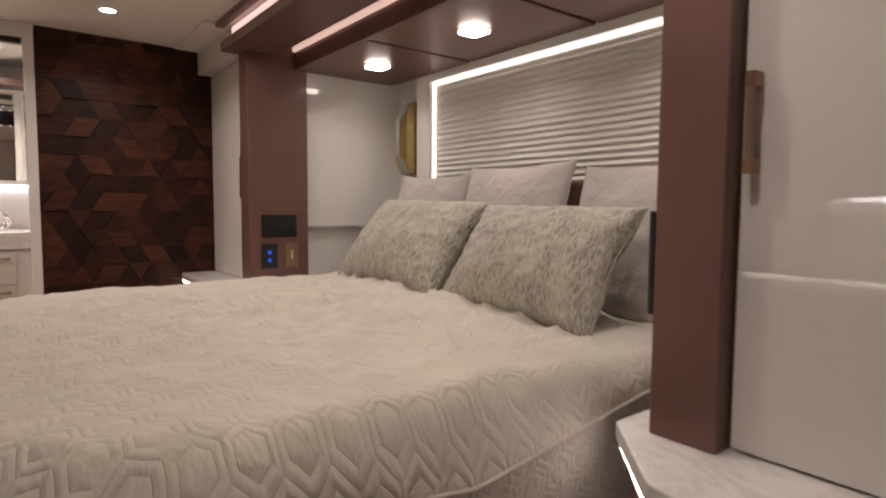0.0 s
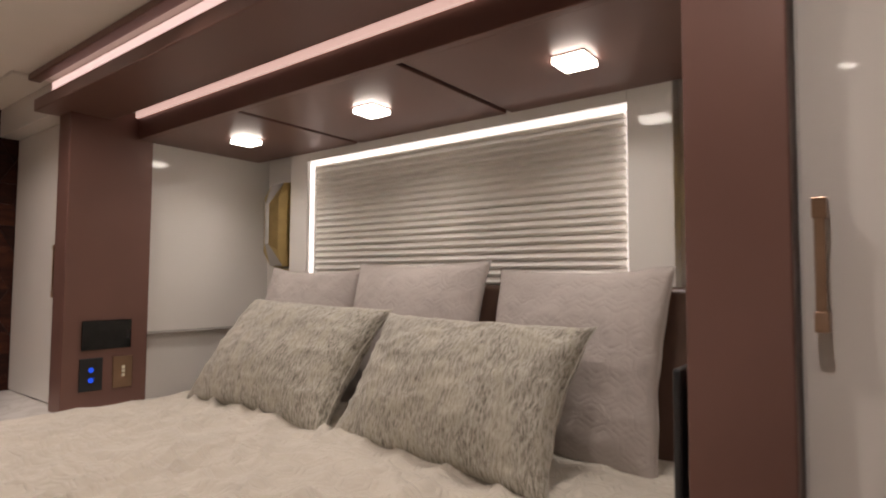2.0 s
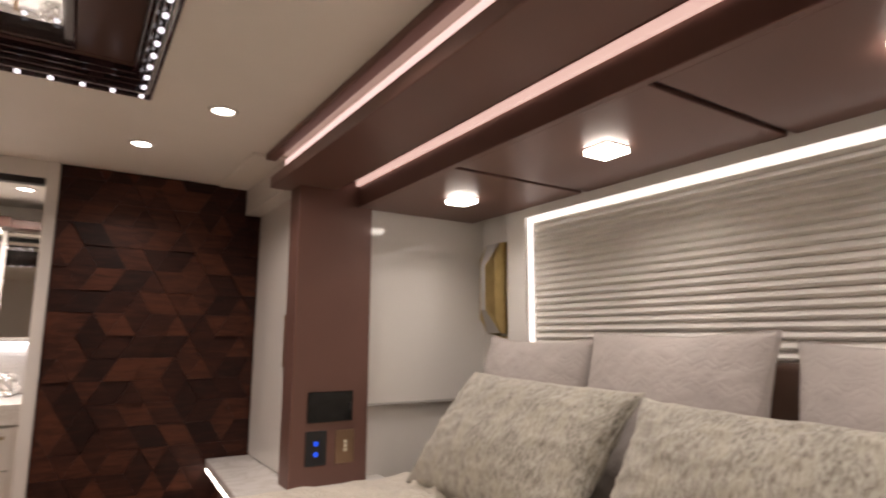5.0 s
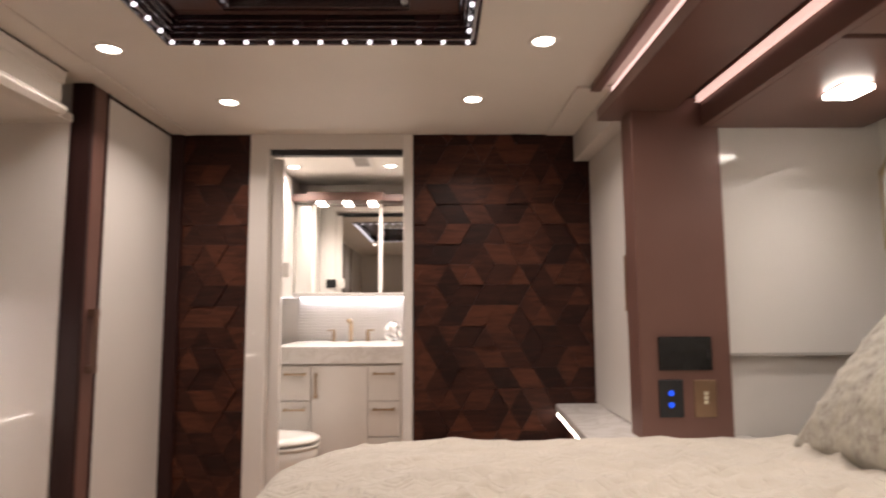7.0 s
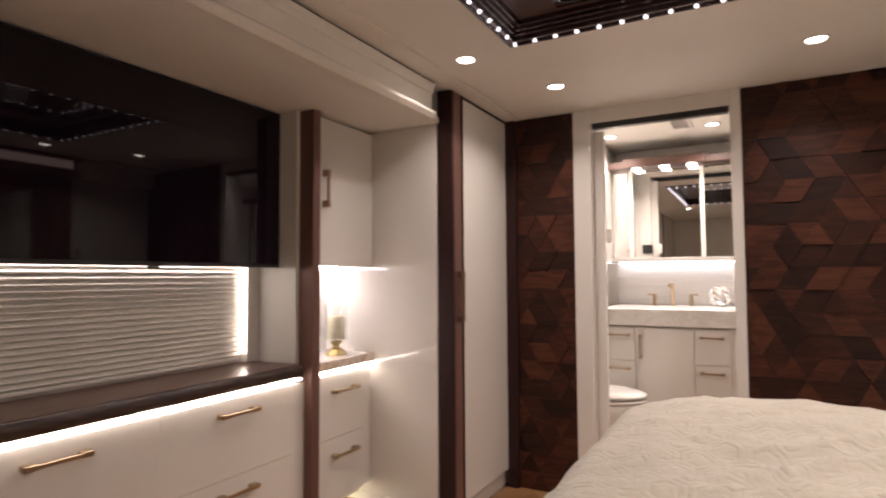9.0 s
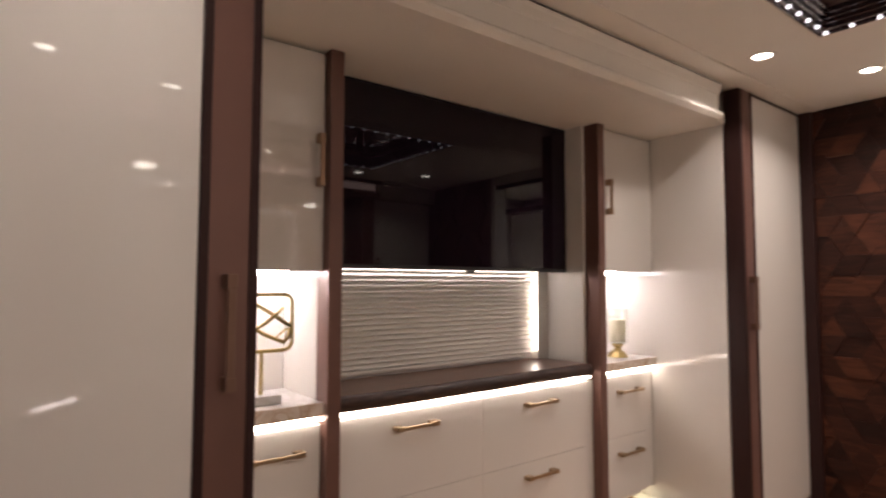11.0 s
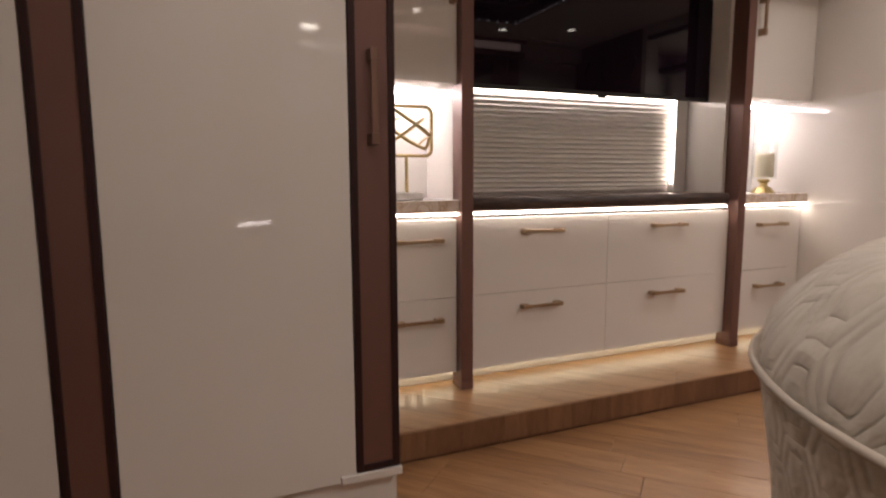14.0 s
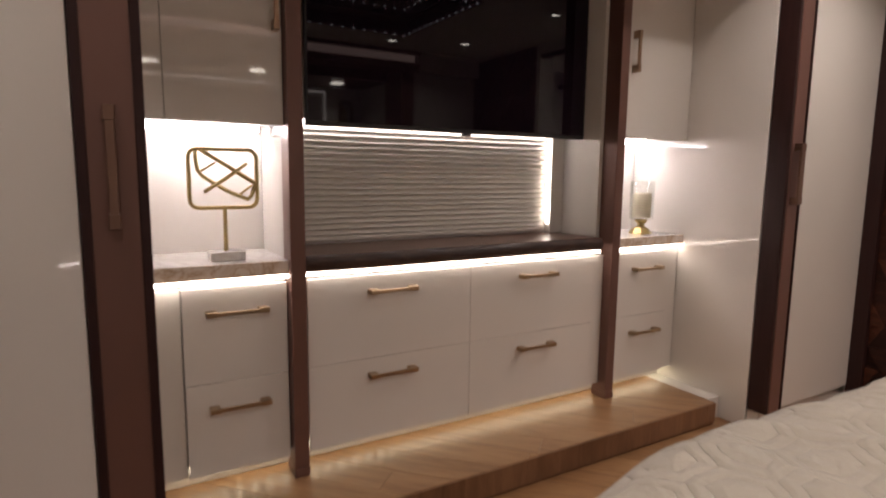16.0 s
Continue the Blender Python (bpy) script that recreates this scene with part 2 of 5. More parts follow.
M_NICHE = glow("niche_led", (1.0, 0.88, 0.89), NICHE_E)
M_NICHE2 = glow("shade_led", (1.0, 0.88, 0.84), 17.0)
M_TOE = glow_dots("toe_led_tape", (1.0, 0.87, 0.62), TOE_E, 0.05, 0.22)
M_EDGE = glow("counter_led", (1.0, 0.85, 0.74), EDGE_E)
M_LENS = glow("lamp_lens", (1.0, 0.9, 0.8), 25.0)
M_BULB = glow("tray_bulb", (0.97, 0.9, 1.0), BULB_E)
M_BLUE = glow("blue_indicator", (0.004, 0.09, 1.0), 1.3)
M_BLUE.node_tree.nodes["Principled BSDF"].inputs["Base Color"].default_value = (0.01, 0.04, 0.2, 1)
M_VIOLET = glow("violet_button", (0.22, 0.2, 1.0), 1.6)
M_CHROME = plain("polished_chrome", (0.7, 0.68, 0.65), 0.1, metal=1.0, vary=0.02, bump=0.0)
M_MIRROR = plain("mirror_glass", (0.86, 0.86, 0.84), 0.015, metal=1.0, vary=0.005, bump=0.0, rvary=0.005)
M_CERAMIC = plain("white_ceramic", (0.78, 0.76, 0.72), 0.08, vary=0.02, bump=0.0, coat=0.5)
M_WAX = plain("ivory_wax", (0.72, 0.66, 0.50), 0.5, vary=0.05, scale=20)
M_BLOCK_TRAY = plain("dark_tray_moulding", (0.030, 0.014, 0.016), 0.12, vary=0.15, scale=6, bump=0.0, coat=0.5)
M_TRAY_BROWN = plain("tray_brown_panel", (0.085, 0.045, 0.035), 0.3, vary=0.1)
M_GREYTRIM = plain("grey_ledge", (0.42, 0.40, 0.37), 0.4, vary=0.03)


def glass(name, rough=0.02):
    """Thin clear glass: straight through, with a little gloss."""
    m, t, b = nodes_of(name)
    t.nodes.remove(b)
    tr = node(t, "ShaderNodeBsdfTransparent", Color=(0.96, 0.97, 0.96, 1))
    gl = node(t, "ShaderNodeBsdfGlossy", Roughness=rough)
    mx = t.nodes.new("ShaderNodeMixShader")
    mx.inputs[0].default_value = 0.06
    link(t, tr.outputs[0], mx.inputs[1])
    link(t, gl.outputs[0], mx.inputs[2])
    link(t, mx.outputs[0], t.nodes["Material Output"].inputs["Surface"])
    return m


M_GLASS = glass("clear_glass")

# ---- builders ----
ORIGIN = {}


def thing(name, at, label, category, group="", kind=""):
    ob = new(name)
    ob.empty_display_size = 0.05
    ob.location = at
    ORIGIN[ob] = Vector(at)
    return tagged(ob, label, category, group, kind)


def part(name, bm, material, parent=None, label="", smooth=False):
    if parent is not None:
        bmesh.ops.translate(bm, verts=bm.verts, vec=-ORIGIN[parent])
    me = bpy.data.meshes.new(name)
    if smooth:
        for f in bm.faces:
            f.smooth = True
    bm.to_mesh(me)
    bm.free()
    me.materials.append(material)
    ob = new(name, me)
    if parent is not None:
        ob.parent = parent
        ORIGIN[ob] = ORIGIN[parent]
    else:
        ORIGIN[ob] = Vector((0, 0, 0))
    return tagged(ob, label)


def struct(name, bm, material, label, category=""):
    return tagged(part(name, bm, material), label, category or name.split("_")[0], kind="structure")


def bx(x0, x1, y0, y1, z0, z1, bevel=0.0, bm=None, seg=2):
    b = bmesh.new()
    bmesh.ops.create_cube(b, size=1.0)
    for v in b.verts:
        v.co = Vector((x0 + (v.co.x + 0.5) * (x1 - x0), y0 + (v.co.y + 0.5) * (y1 - y0), z0 + (v.co.z + 0.5) * (z1 - z0)))
    if bevel:
        bmesh.ops.bevel(b, geom=list(b.edges), offset=bevel, segments=seg, profile=0.5, affect="EDGES")
    return merge(bm, b)


def merge(bm, b):
    if bm is None:
        return b
    me = bpy.data.meshes.new("tmp")
    b.to_mesh(me)
    b.free()
    bm.from_mesh(me)
    bpy.data.meshes.remove(me)
    return bm


def cyl(p, q, r, r2=None, seg=20, bm=None):
    b = bmesh.new()
    p, q = Vector(p), Vector(q)
    bmesh.ops.create_cone(b, cap_ends=True, segments=seg, radius1=r, radius2=r if r2 is None else r2, depth=(q - p).length)
    m = Matrix.Translation((p + q) / 2) @ (q - p).to_track_quat("Z", "Y").to_matrix().to_4x4()
    bmesh.ops.transform(b, matrix=m, verts=b.verts)
    return merge(bm, b)


def lathe(at, profile, seg=28, bm=None):
    b = bmesh.new()
    rings = []
    for r, z in profile:
        rings.append([b.verts.new((at[0] + r * math.cos(2 * math.pi * i / seg), at[1] + r * math.sin(2 * math.pi * i / seg), at[2] + z)) for i in range(seg)])
    for a, c in zip(rings, rings[1:]):
        for i in range(seg):
            b.faces.new((a[i], a[(i + 1) % seg], c[(i + 1) % seg], c[i]))
    b.faces.new(list(reversed(rings[0])))
    b.faces.new(rings[-1])
    bmesh.ops.recalc_face_normals(b, faces=b.faces)
    return merge(bm, b)


def prism(points, axis, lo, hi, bm=None, bevel=0.0):
    """A polygon of the two other axes, pushed along axis from lo to hi."""
    b = bmesh.new()
    def at(p, h):
        return {"x": (h, p[0], p[1]), "y": (p[0], h, p[1]), "z": (p[0], p[1], h)}[axis]
    a = [b.verts.new(at(p, lo)) for p in points]
    c = [b.verts.new(at(p, hi)) for p in points]
    n = len(points)
    b.faces.new(a)
    b.faces.new(list(reversed(c)))
    for i in range(n):
        b.faces.new((a[(i + 1) % n], a[i], c[i], c[(i + 1) % n]))
    bmesh.ops.recalc_face_normals(b, faces=b.faces)
    if bevel:
        bmesh.ops.bevel(b, geom=list(b.edges), offset=bevel, segments=2, profile=0.5, affect="EDGES")
    return merge(bm, b)


def tube(points, r, seg=10, closed=False, bm=None):
    b = bmesh.new()
    pts = [Vector(p) for p in points]
    n = len(pts)
    rings = []
    up = Vector((0.3, 0.2, 1)).normalized()
    for i, p in enumerate(pts):
        nx = pts[(i + 1) % n] if closed or i < n - 1 else p
        pv = pts[i - 1] if closed or i > 0 else p
        d = (nx - pv).normalized()
        s = d.cross(up).normalized()
        w = s.cross(d)
        rings.append([b.verts.new(p + r * (math.cos(2 * math.pi * k / seg) * s + math.sin(2 * math.pi * k / seg) * w)) for k in range(seg)])
    for i in range(n if closed else n - 1):
        a, c = rings[i], rings[(i + 1) % n]
        for k in range(seg):
            b.faces.new((a[k], a[(k + 1) % seg], c[(k + 1) % seg], c[k]))
    if not closed:
        b.faces.new(list(reversed(rings[0])))
        b.faces.new(rings[-1])
    bmesh.ops.recalc_face_normals(b, faces=b.faces)
    return merge(bm, b)


def pull(parent, c, length, along, out, material=M_GOLD, stand=0.03, w=0.012, block=0.026):
    """A bar pull: a flat bar on two square blocks. out: (axis, sign)."""
    b = None
    ax, sg = out
    def span(a0, a1, o0, o1, t0, t1):
        v = {along: (a0, a1), ax: (min(sg * o0, sg * o1), max(sg * o0, sg * o1))}
        third = ({"x", "y", "z"} - {along, ax}).pop()
        v[third] = (t0, t1)
        i = {"x": 0, "y": 1, "z": 2}
        return [c[i[k]] + v[k][j] for k in "xyz" for j in (0, 1)]
    h = length / 2
    b = bx(*span(-h, h, stand - 0.009, stand, -w / 2, w / 2), bevel=0.0015)
    for s in (-1, 1):
        e = (h - block, h) if s > 0 else (-h, -h + block)
        b = bx(*span(e[0], e[1], 0, stand + 0.001, -w / 2 - 0.002, w / 2 + 0.002), bevel=0.0015, bm=b)
    return part("handle", b, material, parent, "brushed champagne brass bar handle")


# ---- shell of the room ----
ZC = 2.10
XL, XR = -1.98, 2.02
YN, YF = -1.30, 3.63
struct("floor", bx(XL, XR + 0.1, YN, 5.0, -0.08, -0.012), M_RISER, "dark subfloor under oak planks", "floor")
TX0, TX1, TY0, TY1 = -0.64, 0.385, 0.855, 2.585
cb = bx(XL, TX0 + 0.02, YN, 5.0, ZC, ZC + 0.06)
cb = bx(TX1 - 0.02, XR, YN, 5.0, ZC, ZC + 0.06, bm=cb)
cb = bx(TX0 + 0.02, TX1 - 0.02, YN, TY0 + 0.02, ZC, ZC + 0.06, bm=cb)
cb = bx(TX0 + 0.02, TX1 - 0.02, TY1 - 0.02, 5.0, ZC, ZC + 0.06, bm=cb)
cb = bx(XL, XR, YN, 5.0, ZC + 0.16, ZC + 0.2, bm=cb)
struct("ceiling", cb, M_CEIL, "cream vinyl ceiling with a recessed tray", "ceiling")
struct("wall_left", bx(XL - 0.08, XL, YN, 5.0, 0, ZC + 0.2), M_WHITE_SATIN, "white wall behind the dresser", "wall")
struct("wall_right", bx(XR, XR + 0.08, YN, 5.0, 0, ZC + 0.2), M_WHITE_SATIN, "white wall behind the bed", "wall")
struct("wall_near", bx(XL, XR, YN - 0.08, YN, 0, ZC + 0.2), M_WHITE_SATIN, "plain white end wall", "wall")
# partition to the bathroom: doorway between DX0 and DX1
DX0, DX1, DZ = -0.60, 0.082, 2.02
wb = bx(XL, DX0 - 0.04, YF + 0.03, YF + 0.11, 0, ZC)
wb = bx(DX1 + 0.04, XR, YF + 0.03, YF + 0.11, 0, ZC, bm=wb)
wb = bx(DX0 - 0.04, DX1 + 0.04, YF + 0.03, YF + 0.11, DZ + 0.02, ZC, bm=wb)
struct("wall_partition", wb, M_WHITE_SATIN, "partition wall with doorway to the bathroom", "wall")
frame_bm = bx(DX0 - 0.095, DX0, YF - 0.012, YF + 0.12, 0, ZC, 0.003)
frame_bm = bx(DX1, DX1 + 0.048, YF - 0.012, YF + 0.12, 0, ZC, 0.003, bm=frame_bm)
frame_bm = bx(DX0, DX1, YF - 0.012, YF + 0.12, DZ + 0.001, ZC, 0.003, bm=frame_bm)
struct("door_frame_1", frame_bm, M_WHITE, "white lacquered door frame of the bathroom", "door frame")
track = thing("door_track", (DX0 + 0.3, YF + 0.05, DZ - 0.02), "black sliding door track in the doorway head", "door track")
part("rail", bx(DX0 + 0.01, DX1 - 0.005, YF - 0.004, YF + 0.04, DZ - 0.028, DZ + 0.002), M_BLACKP, track)
slid = thing("sliding_door", (DX0 + 0.03, YF + 0.09, 0), "open glossy white sliding bathroom door edge", "door")
part("leaf", bx(DX0 - 0.02, DX0 + 0.055, YF + 0.062, YF + 0.095, 0.01, DZ - 0.03, 0.004), M_WHITE, slid)

# ---- ceiling tray with mirror and bulbs ----
tray = thing("ceiling_tray", ((TX0 + TX1) / 2, (TY0 + TY1) / 2, ZC), "dark stepped ceiling tray with mirror and small bulbs", "ceiling tray")
def ring(x0, x1, y0, y1, w, z0, z1, bev=0.003):
    b = bx(x0, x1, y0, y0 + w, z0, z1, bev)
    b = bx(x0, x1, y1 - w, y1, z0, z1, bev, bm=b)
    b = bx(x0, x0 + w, y0 + w, y1 - w, z0, z1, bev, bm=b)
    return bx(x1 - w, x1, y0 + w, y1 - w, z0, z1, bev, bm=b)
for k in range(5):
    d = 0.012 * k
    part("moulding_step", ring(TX0 + d, TX1 - d, TY0 + d, TY1 - d, 0.0115, ZC - 0.014 + 0.014 * k, ZC + 0.11, 0.003), M_BLOCK_TRAY, tray)
def frame_ring(x0, x1, y0, y1, wx, wy, z0, z1, bev=0.003):
    b = bx(x0, x1, y0, y0 + wy, z0, z1, bev)
    b = bx(x0, x1, y1 - wy, y1, z0, z1, bev, bm=b)
    b = bx(x0, x0 + wx, y0 + wy, y1 - wy, z0, z1, bev, bm=b)
    return bx(x1 - wx, x1, y0 + wy, y1 - wy, z0, z1, bev, bm=b)
part("border_panel", frame_ring(TX0 + 0.06, TX1 - 0.06, TY0 + 0.06, TY1 - 0.06, 0.155, 0.03, ZC + 0.062, ZC + 0.12), M_TRAY_BROWN, tray)
part("inner_bead", frame_ring(TX0 + 0.216, TX1 - 0.216, TY0 + 0.091, TY1 - 0.091, 0.03, 0.025, ZC + 0.056, ZC + 0.12, 0.005), M_BLOCK_TRAY, tray)
part("mirror", bx(TX0 + 0.24, TX1 - 0.24, TY0 + 0.11, TY1 - 0.11, ZC + 0.075, ZC + 0.13), M_MIRROR, tray, "ceiling mirror panel")
def bulbs():
    pts = []
    nx, ny = 12, 21
    for i in range(nx + 1):
        x = TX0 + 0.03 + (TX1 - TX0 - 0.06) * i / nx
        pts += [(x, TY0 + 0.03), (x, TY1 - 0.03)]
    for i in range(1, ny):
        y = TY0 + 0.03 + (TY1 - TY0 - 0.06) * i / ny
        pts += [(TX0 + 0.03, y), (TX1 - 0.03, y)]
    return pts
bb = bmesh.new()
bmesh.ops.create_icosphere(bb, subdivisions=2, radius=0.0075)
bulb0 = part("bulb", bb, M_BULB)
bulb_me = bulb0.data
bpy.data.objects.remove(bulb0)
for x, y in bulbs():
    o = new("bulb", bulb_me)
    o.parent = tray
    o.location = Vector((x, y, ZC - 0.016)) - ORIGIN[tray]

# ---- downlights ----
def downlight(x, y, z=ZC, watts=DOWN_W):
    d = thing("downlight", (x, y, z), "round recessed ceiling downlight, lit", "ceiling light", "ceiling downlights")
    part("trim_ring", lathe((x, y, z), [(0.034, 0.006), (0.034, -0.002), (0.038, -0.006), (0.047, -0.006), (0.052, -0.001), (0.052, 0.006)]), M_WHITE_SATIN, d, "", True)
    part("lens", lathe((x, y, z), [(0.001, -0.003), (0.033, -0.003), (0.033, 0.004)]), M_LENS, d, "glowing lens")
    disc_lamp("downlight_lamp", x, y, z - 0.012, watts, 0.034)
# The weaker one at (-0.64, 0.36) is an added fill to brighten the left wardrobe.
for x, y in ((-0.86, 2.634), (-0.638, 3.15), (0.407, 3.116), (0.609, 2.577), (-0.64, 0.36), (0.46, 0.36), (0.64, 0.86), (0.62, 1.72)):
    downlight(x, y, ZC, 3.0 if (x, y) == (-0.64, 0.36) else DOWN_W)


# ---- bed alcove: jambs, beam, soffit ----
JX0, JX1 = 0.98, 1.309
YJ0, YJ1 = 0.50, 2.836       # clear width between the jambs
ZS = 1.888                     # underside of the lower soffit
ZB = 1.95                      # underside of the header beam
ZL = 0.745                     # far bedside ledge
portal = thing("alcove_portal", (JX0, 1.65, 0.7), "bronze brown lacquered portal framing the bed alcove", "bed surround")
part("jamb", bx(0.985, JX1 + 0.03, YJ0 - 0.138, YJ0, 0.692, ZB + 0.05, 0.003), M_BROWN, portal)
part("jamb", bx(JX0, JX1, YJ1, YJ1 + 0.12, ZL, ZB + 0.05, 0.003), M_BROWN, portal)
part("header_beam", bx(0.89, 1.14, 0.19, YJ1 + 0.13, ZB, 2.0, 0.004), M_BROWN, portal)
part("header_back", bx(0.962, 1.14, 0.19, YJ1 + 0.13, 2.001, ZC - 0.002), M_BROWN, portal)
part("crown_strip", bx(0.868, 0.91, 0.15, YJ1 + 0.135, 2.072, ZC - 0.001, 0.004), M_BROWN, portal)
part("led_strip", bx(0.945, 0.961, 0.19, YJ1 + 0.11, 2.022, 2.08), M_STRIP, portal, "glowing LED strip")
part("recess_top", bx(1.141, 1.255, YJ0 - 0.1, YJ1 + 0.1, 2.03, ZC - 0.002), M_BROWN, portal)
soffit = thing("alcove_soffit", (1.55, 1.65, ZS), "brown panelled soffit above the bed", "soffit")
part("fascia", bx(1.235, 1.262, YJ0 + 0.02, YJ1 - 0.02, ZS - 0.004, 2.028, 0.003), M_BROWN, soffit)
part("led_strip", bx(1.219, 1.234, YJ0 + 0.02, YJ1 - 0.02, 1.974, 2.0), M_STRIP2, soffit, "glowing LED strip")
part("core", bx(1.262, 1.90, YJ0 - 0.05, YJ1 + 0.06, ZS + 0.016, 2.0), M_DARK, soffit)
for a, b_ in ((YJ0 - 0.03, 1.322), (1.346, 2.097), (2.121, YJ1 + 0.02)):
    part("panel", bx(1.268, 1.868, a, b_, ZS, ZS + 0.015, 0.002), M_BROWN, soffit)
for y in (0.922, 1.695, 2.457):
    d = thing("square_downlight", (1.527, y, ZS), "square surface downlight with glass block, lit", "ceiling light", "alcove lights")
    part("housing", bx(1.478, 1.576, y - 0.049, y + 0.049, ZS - 0.004, ZS - 0.0005, 0.001), M_CHROME, d)
    part("glass_block", bx(1.48, 1.574, y - 0.047, y + 0.047, ZS - 0.02, ZS - 0.0045, 0.003), M_LENS, d, "glowing glass block")
    disc_lamp("alcove_lamp", 1.527, y, ZS - 0.026, SQUARE_W, 0.045, (1.0, 0.89, 0.83))

# alcove walls
struct("alcove_wall_far", bx(1.309, XR, YJ1 + 0.03, YJ1 + 0.10, 1.045, 2.0, 0.002), M_WHITE, "glossy white alcove side panel", "wall panel")
struct("alcove_wall_far_lower", bx(1.309, XR, YJ1 + 0.065, YJ1 + 0.12, 0.3, 1.045), M_WHITE, "white lower alcove side wall", "wall panel")
struct("alcove_ledge_trim", bx(1.309, XR, YJ1 + 0.028, YJ1 + 0.068, 1.037, 1.047), M_GREYTRIM, "thin grey trim under alcove panel", "trim")
struct("alcove_wall_near", bx(1.309, XR, YJ0 - 0.10, YJ0 - 0.03, 0.3, 2.0, 0.002), M_WHITE, "glossy white alcove side panel", "wall panel")
struct("alcove_wall_back", bx(1.94, XR, YJ0 - 0.1, YJ1 + 0.1, 0.3, 2.0), M_WHITE_SATIN, "cream wall at the head of the bed", "wall panel")
# window surround with blind
WY0, WY1, WZ0, WZ1 = 0.905, 2.469, 1.17, 1.85
sur = thing("window_1", (1.9, 1.68, 1.2), "white window surround with lit edges over the bed", "window", "", "structure")
sb = bx(1.872, 1.938, 0.762, WY0, 1.0, 1.905, 0.004)
sb = bx(1.872, 1.938, WY1, 2.597, 1.0, 1.905, 0.004, bm=sb)
sb = bx(1.872, 1.938, WY0, WY1, WZ1, 1.905, 0.0, bm=sb)
sb = bx(1.872, 1.938, WY0, WY1, 1.0, WZ0, 0.0, bm=sb)
part("window_frame", sb, M_WHITE, sur)
part("led_strip", bx(1.895, 1.912, WY0 + 0.001, WY1 - 0.001, WZ1 - 0.013, WZ1 - 0.002), M_WIN, sur, "glowing LED tape")
part("led_strip", bx(1.895, 1.912, WY0 + 0.001, WY0 + 0.008, WZ0, WZ1 - 0.014), M_WIN, sur, "glowing LED tape")
part("led_strip", bx(1.895, 1.912, WY1 - 0.008, WY1 - 0.001, WZ0, WZ1 - 0.014), M_WIN, sur, "glowing LED tape")
def pleats(name, x, y0, y1, z0, z1, pitch, depth, sign, label):
    """A pleated shade hanging at x whose folds come forward by depth towards sign."""
    top = thing(name, (x, (y0 + y1) / 2, z1), label, "window blind")
    n = int((z1 - z0 - 0.015) / pitch)
    b = bmesh.new()
    prof = ((0.0, 0.0), (0.3, 0.5), (0.58, 0.92), (0.66, 1.0), (0.74, 0.95), (0.9, 0.4), (1.0, 0.0))
    va = [(b.verts.new((sign * depth * d, y0 - ORIGIN[top].y, -f * pitch)), b.verts.new((sign * depth * d, y1 - ORIGIN[top].y, -f * pitch))) for f, d in prof]
    for p, q in zip(va, va[1:]):
        b.faces.new((p[0], p[1], q[1], q[0]))
    b.faces.new([p[0] for p in va])
    b.faces.new([p[1] for p in reversed(va)])
    b.faces.new((va[0][0], va[-1][0], va[-1][1], va[0][1]))
    bmesh.ops.recalc_face_normals(b, faces=b.faces)
    me = bpy.data.meshes.new("pleat")
    b.to_mesh(me)
    b.free()
    me.materials.append(M_BLIND)
    for i in range(n):
        o = new("pleat", me)
        o.parent = top
        o.location = (0, 0, -i * pitch)
    part("lining", bx(x - 0.004 if sign > 0 else x + 0.001, x - 0.001 if sign > 0 else x + 0.004, y0, y1, z0, z1), M_BLIND, top)
    zr = z1 - n * pitch
    part("bottom_rail", bx(min(x, x + sign * depth), max(x, x + sign * depth), y0, y1, zr - 0.014, zr - 0.0005, 0.002), M_BLIND, top)
    return top
pleats("pleated_shade", 1.927, WY0 + 0.02, WY1 - 0.02, WZ0, WZ1 - 0.004, 0.029, 0.021, -1, "beige pleated shade closed over the bed window")

